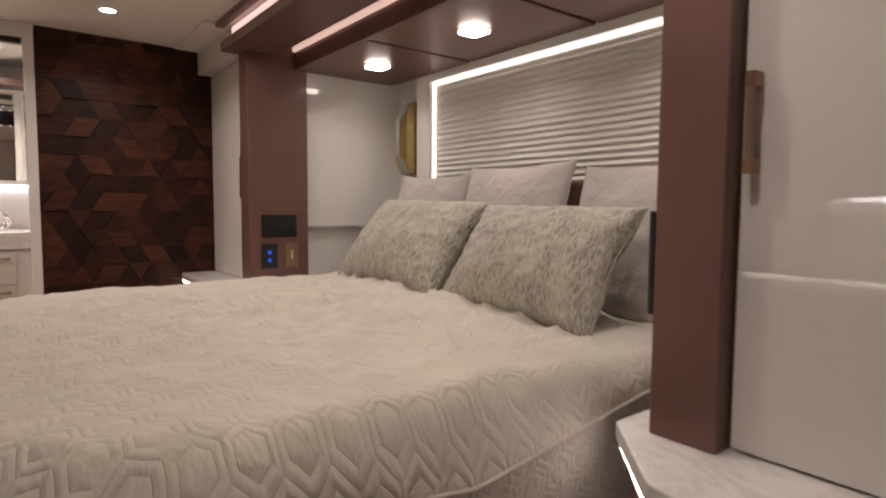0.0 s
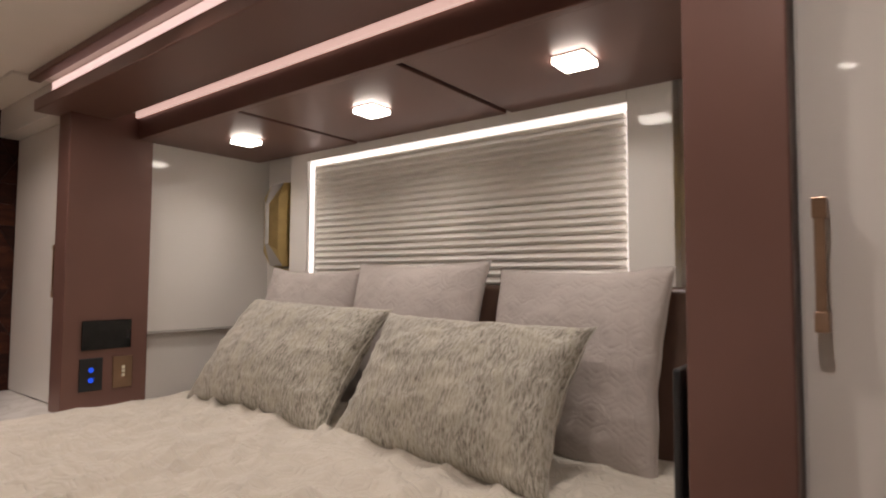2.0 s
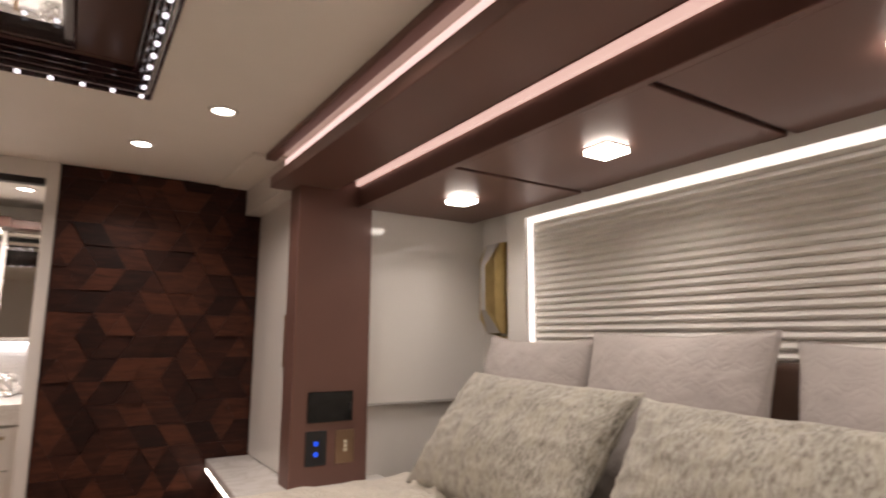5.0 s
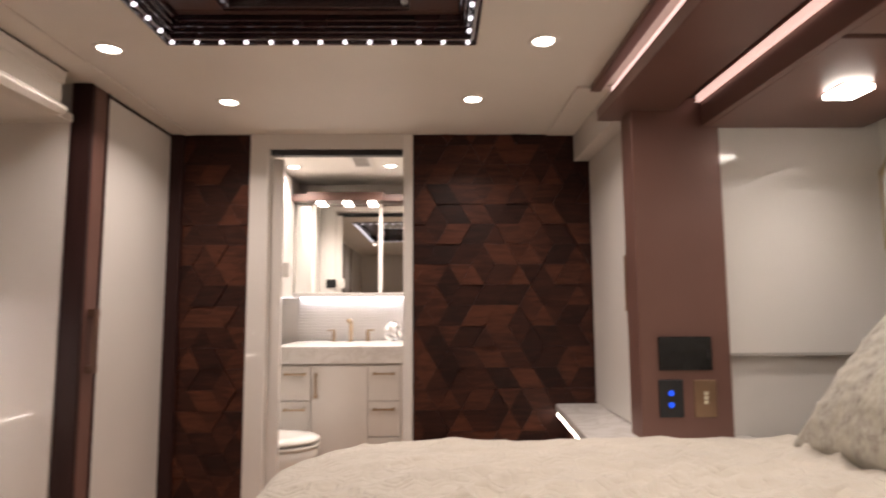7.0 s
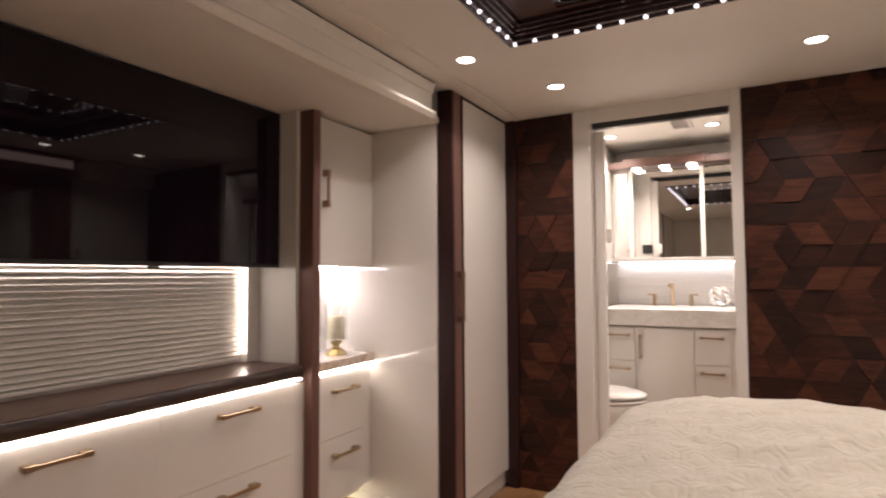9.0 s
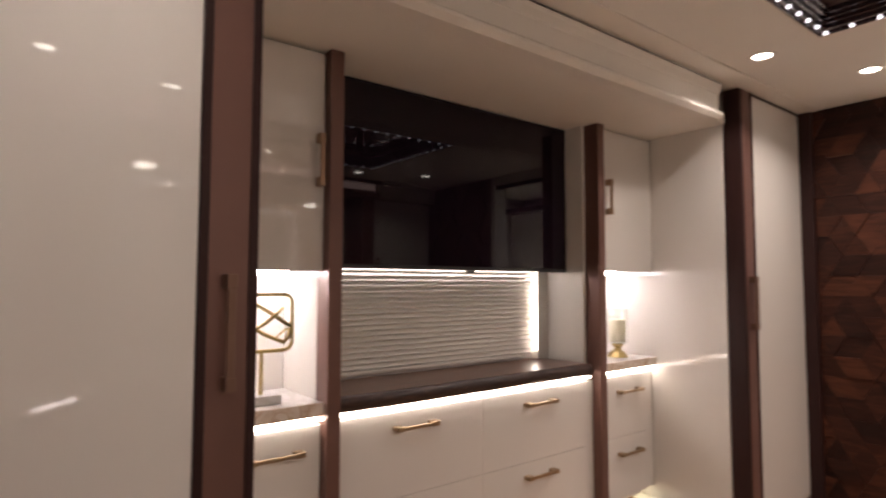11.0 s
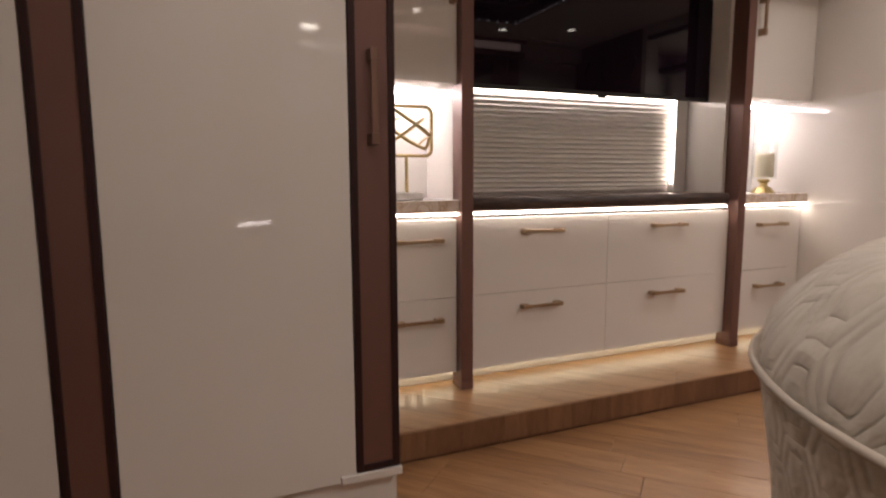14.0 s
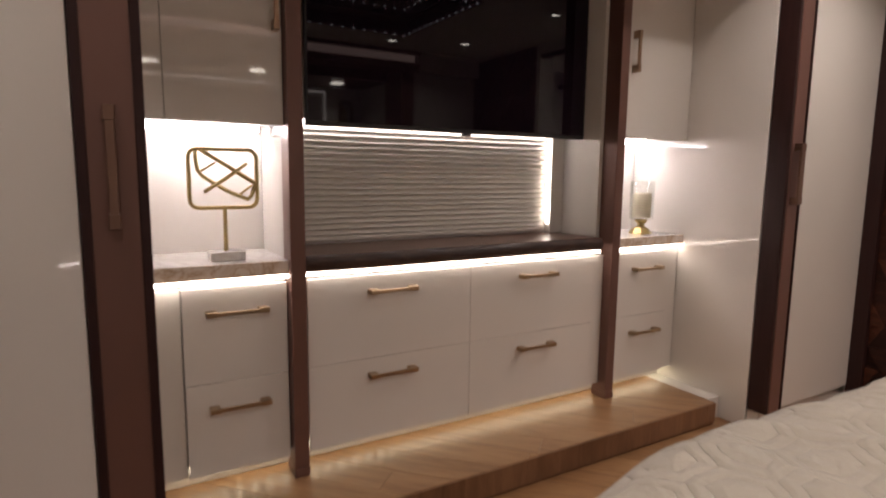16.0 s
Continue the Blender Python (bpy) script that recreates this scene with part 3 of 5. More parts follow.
# sconces: faceted brass shells with a pinched white panel
def sconce(y0, y1):
    z0, z1, x = 1.328, 1.777, 1.939
    ym, w = (y0 + y1) / 2, (y1 - y0) / 2
    s = thing("wall_sconce", (x, ym, z0), "faceted brass wall sconce with pinched frosted panel", "wall lamp", "bedside sconces")
    part("back_frame", ring_x(x - 0.012, x, y0, y1, z0, z1, 0.008), M_BRASS, s)
    for sg in (-1, 1):
        b = bmesh.new()
        o, i = ym + sg * (w - 0.008), ym + sg * 0.016
        tq = ym + sg * (w - 0.016)
        p = [(x - 0.01, o, z0 + 0.008), (x - 0.01, o, z1 - 0.008), (x - 0.09, tq, z1 - 0.02), (x - 0.148, i, z1 - 0.125), (x - 0.148, i, z0 + 0.125), (x - 0.09, tq, z0 + 0.02)]
        v = [b.verts.new(c) for c in p]
        outer = [b.verts.new((x - 0.125, o, z1 - 0.09)), b.verts.new((x - 0.125, o, z0 + 0.09))]
        b.faces.new((v[1], v[2], outer[0]))
        b.faces.new((v[2], v[3], outer[0]))
        b.faces.new((v[3], v[4], outer[1], outer[0]))
        b.faces.new((v[4], v[5], outer[1]))
        b.faces.new((v[5], v[0], outer[1]))
        b.faces.new((v[0], v[1], outer[0], outer[1]))
        bmesh.ops.recalc_face_normals(b, faces=b.faces)
        bmesh.ops.solidify(b, geom=list(b.faces), thickness=0.002)
        part("brass_shell", b, M_BRASS, s)
    b = bmesh.new()
    pts = [(x - 0.089, ym - w + 0.018, z1 - 0.02), (x - 0.089, ym + w - 0.018, z1 - 0.02), (x - 0.146, ym + 0.015, z1 - 0.125), (x - 0.146, ym + 0.015, z0 + 0.125),
           (x - 0.089, ym + w - 0.018, z0 + 0.02), (x - 0.089, ym - w + 0.018, z0 + 0.02), (x - 0.146, ym - 0.015, z0 + 0.125), (x - 0.146, ym - 0.015, z1 - 0.125)]
    v = [b.verts.new(c) for c in pts]
    b.faces.new((v[0], v[1], v[2], v[7]))
    b.faces.new((v[7], v[2], v[3], v[6]))
    b.faces.new((v[6], v[3], v[4], v[5]))
    bmesh.ops.recalc_face_normals(b, faces=b.faces)
    bmesh.ops.solidify(b, geom=list(b.faces), thickness=0.002)
    part("frosted_panel", b, M_GREYTRIM, s, "pale frosted panel")
def ring_x(x0, x1, y0, y1, z0, z1, w):
    b = bx(x0, x1, y0, y0 + w, z0, z1, 0.001)
    b = bx(x0, x1, y1 - w, y1, z0, z1, 0.001, bm=b)
    b = bx(x0, x1, y0 + w, y1 - w, z0, z0 + w, 0.001, bm=b)
    return bx(x0, x1, y0 + w, y1 - w, z1 - w, z1, 0.001, bm=b)
sconce(0.588, 0.718)
sconce(2.60, 2.733)

# switch plates on the far jamb
fy = YJ1
sw = thing("control_panel", (1.145, fy, 1.05), "black glass control panel on the brown jamb", "wall control")
part("panel_face", bx(1.046, 1.238, fy - 0.009, fy - 0.0003, 0.989, 1.109, 0.003), M_BLACK, sw)
part("side_tab", bx(1.219, 1.232, fy - 0.0105, fy - 0.0092, 1.03, 1.062), M_BLACKP, sw)
us = thing("usb_outlet", (1.08, fy, 0.87), "black outlet plate with two blue lights", "wall outlet")
part("plate", bx(1.042, 1.130, fy - 0.007, fy - 0.0003, 0.824, 0.957, 0.003), M_BLACKP, us)
for z in (0.868, 0.909):
    part("blue_light", cyl((1.085, fy - 0.0085, z), (1.085, fy - 0.0072, z), 0.010), M_BLUE, us, "glowing blue indicator")
ro = thing("rocker_switch", (1.2, fy, 0.88), "bronze rocker switch plate with ivory toggle", "light switch")
part("plate", bx(1.170, 1.248, fy - 0.006, fy - 0.0003, 0.824, 0.955, 0.002), M_BRONZE_H, ro)
for z in (0.876, 0.892, 0.908):
    part("toggle", bx(1.203, 1.216, fy - 0.011, fy - 0.0061, z - 0.006, z + 0.006, 0.001), M_WAX, ro, "ivory toggle")
tb = thing("wall_tablet", (1.2, YJ0, 1.0), "slim black tablet on the inner face of the jamb", "tablet")
part("bracket", bx(1.09, 1.22, YJ0 + 0.0005, YJ0 + 0.013, 0.98, 1.09), M_BLACKP, tb)
part("slate", bx(1.005, 1.285, YJ0 + 0.0135, YJ0 + 0.027, 0.933, 1.148, 0.004), M_BLACKP, tb)
part("screen", bx(1.015, 1.275, YJ0 + 0.0272, YJ0 + 0.0282, 0.945, 1.136), M_BLACK, tb, "dark glass screen")

# bedside ledges
far_ledge = thing("bedside_ledge", (0.95, 3.2, ZL), "white marble bedside ledge lit from below", "bedside shelf", "bedside ledges")
part("top", prism([(0.79, 2.80), (0.83, YF - 0.014), (1.40, YF - 0.014), (1.40, 2.60), (0.93, 2.60)], "z", 0.705, ZL, bevel=0.004), M_MARBLE, far_ledge)
part("cabinet", bx(0.90, 1.40, 2.66, YF - 0.014, 0.0, 0.704), M_BROWN, far_ledge)
part("led_strip", prism([(0.792, 2.82), (0.831, YF - 0.03), (0.846, YF - 0.03), (0.807, 2.82)], "z", 0.693, 0.704), M_EDGE, far_ledge, "glowing LED strip")
near_ledge = thing("bedside_ledge", (0.95, 0.0, 0.692), "white marble bedside ledge with clipped corner", "bedside shelf", "bedside ledges")
part("top", prism([(0.989, 0.582), (0.81, 0.40), (0.79, 0.378), (0.779, 0.325), (0.772, 0.25), (0.772, YN + 0.01), (1.40, YN + 0.01), (1.40, 0.585)], "z", 0.652, 0.692, bevel=0.004), M_MARBLE, near_ledge)
part("cabinet", prism([(1.02, 0.56), (0.86, 0.40), (0.83, 0.3), (0.83, YN + 0.01), (1.40, YN + 0.01), (1.40, 0.56)], "z", 0.0, 0.651), M_BROWN, near_ledge)
part("led_strip", prism([(0.990, 0.570), (0.812, 0.396), (0.825, 0.386), (1.003, 0.560)], "z", 0.634, 0.651), M_NICHE2, near_ledge, "glowing LED strip")

# wardrobes beside the bed
wf = thing("wardrobe", (1.2, 3.3, ZL), "white glossy wardrobe beside the bed", "wardrobe", "bedside wardrobes")
part("body", bx(1.05, 1.40, YJ1 + 0.122, YF - 0.014, ZL + 0.001, ZC - 0.001), M_WHITE, wf)
dr = part("door", bx(1.028, 1.049, YJ1 + 0.126, YF - 0.016, ZL + 0.005, 1.951, 0.002), M_WHITE, wf)
pull(dr, (1.028, YJ1 + 0.19, 1.31), 0.22, "z", ("x", -1), M_BRONZE_H)
part("soffit_box", bx(0.951, 1.049, YJ1 + 0.14, YF - 0.014, 1.953, ZC - 0.013, 0.002), M_WHITE, wf)
struct("ceiling_trim_bed", bx(0.815, 1.049, YJ1 + 0.137, YF - 0.014, ZC - 0.012, ZC - 0.001, 0.002), M_CEIL, "cream ceiling trim beside the bed header", "trim")
struct("ceiling_trim_dresser", bx(-1.089, -0.995, YN + 0.01, YF - 0.01, ZC - 0.008, ZC - 0.0005, 0.003), M_CEIL, "cream ceiling trim along the wardrobes", "trim")
wn = thing("wardrobe", (1.2, -0.3, 0.692), "white glossy wardrobe beside the bed", "wardrobe", "bedside wardrobes")
part("body", bx(1.052, 1.40, YN + 0.005, YJ0 - 0.139, 0.693, ZC - 0.001), M_WHITE, wn)
dr = part("door", bx(1.03, 1.051, -0.32, YJ0 - 0.144, 0.698, ZC - 0.01, 0.002), M_WHITE, wn)
pull(dr, (1.03, 0.332, 1.305), 0.18, "z", ("x", -1), M_BRONZE_H, 0.034, 0.013, 0.028)
dr = part("door", bx(1.03, 1.051, YN + 0.01, -0.324, 0.698, ZC - 0.01, 0.002), M_WHITE, wn)

# ---- bed ----
def rounded_rect(x0, x1, y0, y1, r_foot, r_head, n=26):
    pts = []
    def arc(cx, cy, r, a0, a1):
        for i in range(n):
            a = radians(a0 + (a1 - a0) * i / (n - 1))
            pts.append((cx + r * math.cos(a), cy + r * math.sin(a)))
    def line(p, q, m=64):
        for i in range(1, m):
            pts.append((p[0] + (q[0] - p[0]) * i / m, p[1] + (q[1] - p[1]) * i / m))
    arc(x1 - r_head, y1 - r_head, r_head, 0, 90)
    line((x1 - r_head, y1), (x0 + r_foot, y1))
    arc(x0 + r_foot, y1 - r_foot, r_foot, 90, 180)
    line((x0, y1 - r_foot), (x0, y0 + r_foot))
    arc(x0 + r_foot, y0 + r_foot, r_foot, 180, 270)
    line((x0 + r_foot, y0), (x1 - r_head, y0))
    arc(x1 - r_head, y0 + r_head, r_head, 270, 360)
    line((x1, y0 + r_head), (x1, y1 - r_head))
    return pts


BX0, BX1, BY0, BY1, BZ = -0.215, 1.80, 0.66, 2.69, 0.795
def sag(x, y):
    """How far the rim of the coverlet hangs lower on the aisle side; it rides up towards the head."""
    hang = 0.064 * min(1, max(0, (x - 0.2) / 0.45)) if x < 0.65 else max(-0.05, 0.064 - 0.147 * (x - 0.65))
    return hang * min(1, max(0, (1.7 - y) / 0.8))


def bed_cover():
    out = rounded_rect(BX0, BX1, BY0, BY1, 0.46, 0.06)
    cx, cy = (BX0 + BX1) / 2, (BY0 + BY1) / 2
    n = len(out)
    b = bmesh.new()
    uvl = b.loops.layers.uv.new("UVMap")
    rings, uvs = [], []
    steps = [i / 96 for i in range(1, 97)]
    def top_z(x, y, edge):
        s = noise.noise(Vector((x * 2.2, y * 2.2, 3.1))) * 0.012 + noise.noise(Vector((x * 6, y * 6, 1.7))) * 0.006
        fold = noise.noise(Vector(((x * 0.8 + y * 0.5) * 3.2, (y * 0.8 - x * 0.5) * 11, 7.3)))
        calm = 0.25 + 0.75 * min(1, edge / 0.55)
        s += 0.026 * calm * (1 - abs(fold)) ** 5 + noise.noise(Vector((x * 15, y * 15, 5.1))) * 0.003
        wx, wy = x + 0.05 * noise.noise(Vector((x * 3, y * 3, 11))), y + 0.05 * noise.noise(Vector((x * 3, y * 3, 13)))
        f2 = noise.noise(Vector(((wx * 0.7 - wy * 0.7) * 4.0, (wx * 0.7 + wy * 0.7) * 9.0, 2.9)))
        f3 = noise.noise(Vector((wx * 11, wy * 8, 8.4)))
        s += calm * 0.014 * (1 - abs(f2)) ** 4 + calm * 0.006 * (1 - abs(f3)) ** 3
        drop = (0.085 + sag(x, y)) * (1 - min(1, edge / 0.10)) ** 2.0
        dip = 0.036 * min(1, max(0, (1.5 - y) / 0.5)) * min(1, max(0, (x - 0.75) / 0.4))
        return BZ + 0.005 + s - drop - dip * min(1, edge / 0.12)
    for s in steps:
        ring_, uv_ = [], []
        for x, y in out:
            px, py = cx + (x - cx) * s, cy + (y - cy) * s
            e = (1 - s) * math.hypot(x - cx, y - cy)
            ring_.append(b.verts.new((px, py, top_z(px, py, e))))
            uv_.append((px, py))
        rings.append(ring_)
        uvs.append(uv_)
    z_edge = BZ - 0.085
    for k, (dz, grow) in enumerate(((-0.012, 0.006), (-0.03, 0.009), (-0.06, 0.006), (-0.12, -0.002), (-0.18, -0.01), (-0.26, -0.017), (-0.34, -0.021), (-0.43, -0.023), (-0.55, -0.024))):
        ring_, uv_ = [], []
        for i, (x, y) in enumerate(out):
            dx, dy = out[(i + 1) % n][1] - out[i - 1][1], -(out[(i + 1) % n][0] - out[i - 1][0])
            l = math.hypot(dx, dy)
            dx, dy = dx / l, dy / l
            wv = noise.noise(Vector((x * 5, y * 5, dz * 4))) * 0.006
            ring_.append(b.verts.new((x + dx * (grow + wv), y + dy * (grow + wv), z_edge + dz - sag(x, y) + noise.noise(Vector((x * 2.2, y * 2.2, 3.1))) * 0.01)))
            uv_.append((x - dx * dz, y - dy * dz))
        rings.append(ring_)
        uvs.append(uv_)
    c = b.verts.new((cx, cy, top_z(cx, cy, 1)))
    def face(vs, us):
        f = b.faces.new(vs)
        for lp, u in zip(f.loops, us):
            lp[uvl].uv = u
    for i in range(n):
        j = (i + 1) % n
        face((c, rings[0][i], rings[0][j]), ((cx, cy), uvs[0][i], uvs[0][j]))
        for a in range(len(rings) - 1):
            face((rings[a][i], rings[a + 1][i], rings[a + 1][j], rings[a][j]), (uvs[a][i], uvs[a + 1][i], uvs[a + 1][j], uvs[a][j]))
    return b, out, z_edge


bed = thing("bed", (0.8, 1.62, 0), "king bed with cream quilted coverlet, rounded foot", "bed")
cover, outline, z_edge = bed_cover()
part("quilted_coverlet", cover, M_QUILT, bed, "cream hexagon-quilted coverlet", True)
pip = [(x, y, z_edge - 0.032 - sag(x, y)) for x, y in outline]
ccx, ccy = (BX0 + BX1) / 2, (BY0 + BY1) / 2
pip = [(ccx + (x - ccx) * 1.013, ccy + (y - ccy) * 1.012, z) for x, y, z in pip]
part("piping", tube(pip, 0.005, 8, True), M_PIPE, bed, "", True)
part("bed_base", prism([(x * 0.94 + 0.05, (y - ccy) * 0.94 + ccy) for x, y in outline], "z", 0.0, 0.16), M_BROWN, bed)
hb = thing("headboard", (1.85, 1.65, 0.3), "brown leather upholstered headboard behind pillows", "headboard")
part("cushion", bx(1.826, 1.871, 0.63, 2.68, 0.3, 1.262, 0.018, seg=4), M_LEATHER, hb)
part("welt", tube([(1.846, 0.634, 0.32), (1.846, 0.634, 1.235), (1.846, 0.655, 1.258), (1.846, 2.655, 1.258), (1.846, 2.676, 1.235), (1.846, 2.676, 0.32)], 0.007, 8), M_LEATHER, hb, "stitched leather welt", True)


def pillow(name, at, w, h, th, yaw, tilt, mat, label, group, seed, roll=0.0, pinch=0.07, n=56, creases=0.10):
    b = bmesh.new()
    uvl = b.loops.layers.uv.new("UVMap")
    grid = {}
    rng = random.Random(seed)
    o = Vector((rng.random() * 50, rng.random() * 50, 0))
    for side in (1, -1):
        for i in range(n + 1):
            for j in range(n + 1):
                u, v = -1 + 2 * i / n, -1 + 2 * j / n
                border = i in (0, n) or j in (0, n)
                if border and side < 0:
                    grid[side, i, j] = grid[1, i, j]
                    continue
                x = u * w / 2 * (1 - pinch * (1 - v * v) * u * u)
                y = v * h / 2 * (1 - pinch * (1 - u * u) * v * v)
                puff = (max(0, 1 - u ** 2) * max(0, 1 - v ** 2)) ** 0.46
                wr = noise.noise(Vector((u * 2.2, v * 2.2, 0)) + o) * 0.10 + noise.noise(Vector((u * 5, v * 5, 3)) + o) * 0.05 * (abs(u) ** 2 + abs(v) ** 2)
                cr = noise.noise(Vector((u * 3.2 + v * 1.5, v * 3.2 - u * 1.5, 9)) + o)
                rim_w = max(abs(u), abs(v)) ** 3
                wr += creases * ((1 - abs(cr)) ** 5 - 0.3) * (0.35 + rim_w) - creases * 0.5 * max(0, abs(noise.noise(Vector((u * 7, v * 7, 4)) + o)) - 0.1) * rim_w
                z = side * th / 2 * puff * (1 + wr)
                grid[side, i, j] = b.verts.new((x + noise.noise(Vector((v * 3, u, seed))) * 0.006, y + noise.noise(Vector((u * 3, v, seed + 5))) * 0.006, z))
    for side in (1, -1):
        for i in range(n):
            for j in range(n):
                q = [(i, j), (i + 1, j), (i + 1, j + 1), (i, j + 1)]
                if side < 0:
                    q.reverse()
                f = b.faces.new([grid[side, a, c] for a, c in q])
                for lp, (a, c) in zip(f.loops, q):
                    lp[uvl].uv = (a / n * w + seed, c / n * h + seed * 0.37)
    # local: x across, y up, z towards the room; then stand it up facing -x
    m = Matrix.Translation(at) @ Matrix.Rotation(radians(yaw), 4, "Z") @ Matrix.Rotation(radians(tilt), 4, "Y") @ Matrix.Rotation(radians(roll), 4, "X") @ Matrix(((0, 0, -1, 0), (-1, 0, 0, 0), (0, 1, 0, 0), (0, 0, 0, 1)))
    rim = []
    for i in range(n):
        rim.append((i, 0))
    rim += [(n, j) for j in range(n)] + [(n - i, n) for i in range(n)] + [(0, n - j) for j in range(n)]
    seam = tube([grid[1, a, c].co.copy() for a, c in rim], 0.0018, 6, True)
    bmesh.ops.transform(seam, matrix=m, verts=seam.verts)
    bmesh.ops.transform(b, matrix=m, verts=b.verts)
    low = min((v.co.z for v in b.verts))
    t = thing(name, (at[0], at[1], low), label, "pillow", group)
    part("cover", b, mat, t, "", True)
    part("seam_piping", seam, mat, t, "", True)
    return t


for y, z, w, yaw, sd, rl in ((2.325, 1.038, 0.60, 2, 1, 1), (1.705, 1.062, 0.665, -1, 2, 0), (1.048, 1.032, 0.61, -4, 3, 0)):
    pillow("euro_pillow", (1.738, y, z), w, 0.60, 0.16, yaw, 14, M_EURO, "square taupe velvet pillow with hexagon quilting", "square pillows", sd, rl)
pillow("lumbar_pillow", (1.452, 2.075, 0.988), 0.83, 0.50, 0.24, 0, 38, M_WOVEN, "oblong cream and grey streaked woven pillow", "oblong pillows", 11, 1.5, 0.10, 56, 0.13)
pillow("lumbar_pillow", (1.432, 1.263, 0.965), 0.76, 0.48, 0.24, 0, 34, M_WOVEN, "oblong cream and grey streaked woven pillow", "oblong pillows", 12, 1.0, 0.11, 56, 0.15)

# ---- dresser wall ----
FX = -1.555                    # drawer fronts
PX = -1.519                    # front of the brown pilasters
ZA = 1.94                      # alcove ceiling
struct("alcove_ceiling", bx(XL, -1.161, 0.66, 2.95, ZA, ZA + 0.03), M_CEIL, "cream ceiling of the dresser alcove", "ceiling")
hd = bx(-1.16, -1.13, 0.66, 2.815, ZA - 0.004, ZC - 0.012, 0.003)
hd = prism([(-1.20, ZA - 0.001), (-1.125, ZA - 0.010), (-1.105, ZA + 0.006), (-1.105, ZA + 0.016), (-1.122, ZA + 0.030), (-1.20, ZA + 0.030)], "y", 0.66, 2.815, bm=hd)
hd = prism([(-1.131, 2.045), (-1.124, 2.049), (-1.118, 2.075), (-1.110, ZC - 0.012), (-1.131, ZC - 0.012)], "y", 0.66, 2.815, bm=hd)
struct("header_moulding", hd, M_CEIL, "cream moulded header above the dresser alcove", "trim")
# Dark bar stands in for the shade inside the gap under the ceiling.
struct("header_gap", bx(-1.30, -1.118, 0.66, 2.82, ZC - 0.0115, ZC - 0.001), M_DARK, "dark bar painted as the shade between header and ceiling", "trim")
struct("dresser_wall", bx(XL, -1.865, 0.66, 2.95, 0.1, ZA), M_WHITE_SATIN, "white wall behind dresser and television", "wall panel")
plat = struct("platform", bx(XL, -1.262, 0.665, 2.846, 0.0, 0.085), M_RISER, "raised platform under the dresser", "platform")

def drawer_unit(y0, y1, cols, name, label):
    u = thing(name, (FX - 0.15, (y0 + y1) / 2, 0.171), label, "cabinet", "dresser cabinets")
    part("carcass", bx(-1.86, FX - 0.021, y0, y1, 0.163, 0.74), M_WHITE_SATIN, u)
    drop = 0.0 if cols > 1 else 0.02
    for c, (a, e, cy) in enumerate(((y0, 1.749, 1.423), (1.749, y1, 2.064)) if cols > 1 else ((y0, y1, 0.91 if y0 < 1 else 2.70),)):
        for z0, z1, hz in ((0.163, 0.4495, 0.393 - drop), (0.451, 0.741, 0.686 - drop)):
            d = part("drawer", bx(FX - 0.02, FX, a + 0.0008, e - 0.0008, z0, z1, 0.0012), M_WHITE, u)
            L = 0.18
            pull(d, (FX, cy, hz), L, "y", ("x", 1), M_GOLD, 0.034, 0.012, 0.03)
    return u
drawer_unit(1.125, 2.375, 2, "drawer_cabinet", "wide glossy white drawer cabinet with four drawers")
drawer_unit(0.757, 1.062, 1, "drawer_cabinet", "narrow glossy white two-drawer cabinet")
drawer_unit(2.515, 2.85, 1, "drawer_cabinet", "narrow glossy white two-drawer cabinet")
fl = thing("dresser_filler", (FX - 0.02, 2.45, 0.17), "white filler strips between dresser cabinets", "filler panel")
part("strip", bx(-1.86, FX - 0.012, 2.377, 2.513, 0.163, 0.74), M_WHITE, fl)
part("strip", bx(-1.86, FX - 0.012, 2.852, 2.93, 0.163, 0.74), M_WHITE, fl)
part("strip", bx(-1.86, FX - 0.012, 0.675, 0.7545, 0.163, 0.74), M_WHITE, fl)
pl_end = thing("platform_end", (-1.5, 2.89, 0), "white end block beside the wooden platform", "filler panel")
part("block", bx(-1.86, -1.30, 2.848, 2.934, 0.0, 0.1005, 0.002), M_WHITE, pl_end)
toe = thing("toe_light", (FX - 0.1, 1.8, 0.14), "LED tape under the dresser lighting the platform", "light strip")
part("kickboard", bx(-1.80, -1.64, 0.68, 2.93, 0.102, 0.1625), M_WHITE_SATIN, toe)
part("tape", bx(-1.638, -1.622, 0.70, 2.92, 0.150, 0.162), M_TOE, toe, "glowing LED tape")
for y0, y1 in ((1.115, 2.40), (0.68, 1.065), (2.50, 2.93)):
    e = thing("counter_light", (FX, (y0 + y1) / 2, 0.75), "bright LED strip under the counter edge", "light strip", "counter lights")
    part("strip", bx(FX - 0.012, FX + 0.0125, y0, y1, 0.7545, 0.763), M_EDGE, e)
# pilasters
for y in (1.066, 2.443):
    p = thing("pilaster", (PX - 0.03, y + 0.023, 0.102), "slim bronze brown upright post", "post", "dresser posts")
    part("post", bx(-1.60, PX, y, y + 0.047, 0.133, ZA - 0.001, 0.002), M_BROWN, p)
    part("shoe", bx(-1.602, PX + 0.002, y - 0.001, y + 0.048, 0.102, 0.1325, 0.002), M_BROWN, p, "bronze brown foot block")
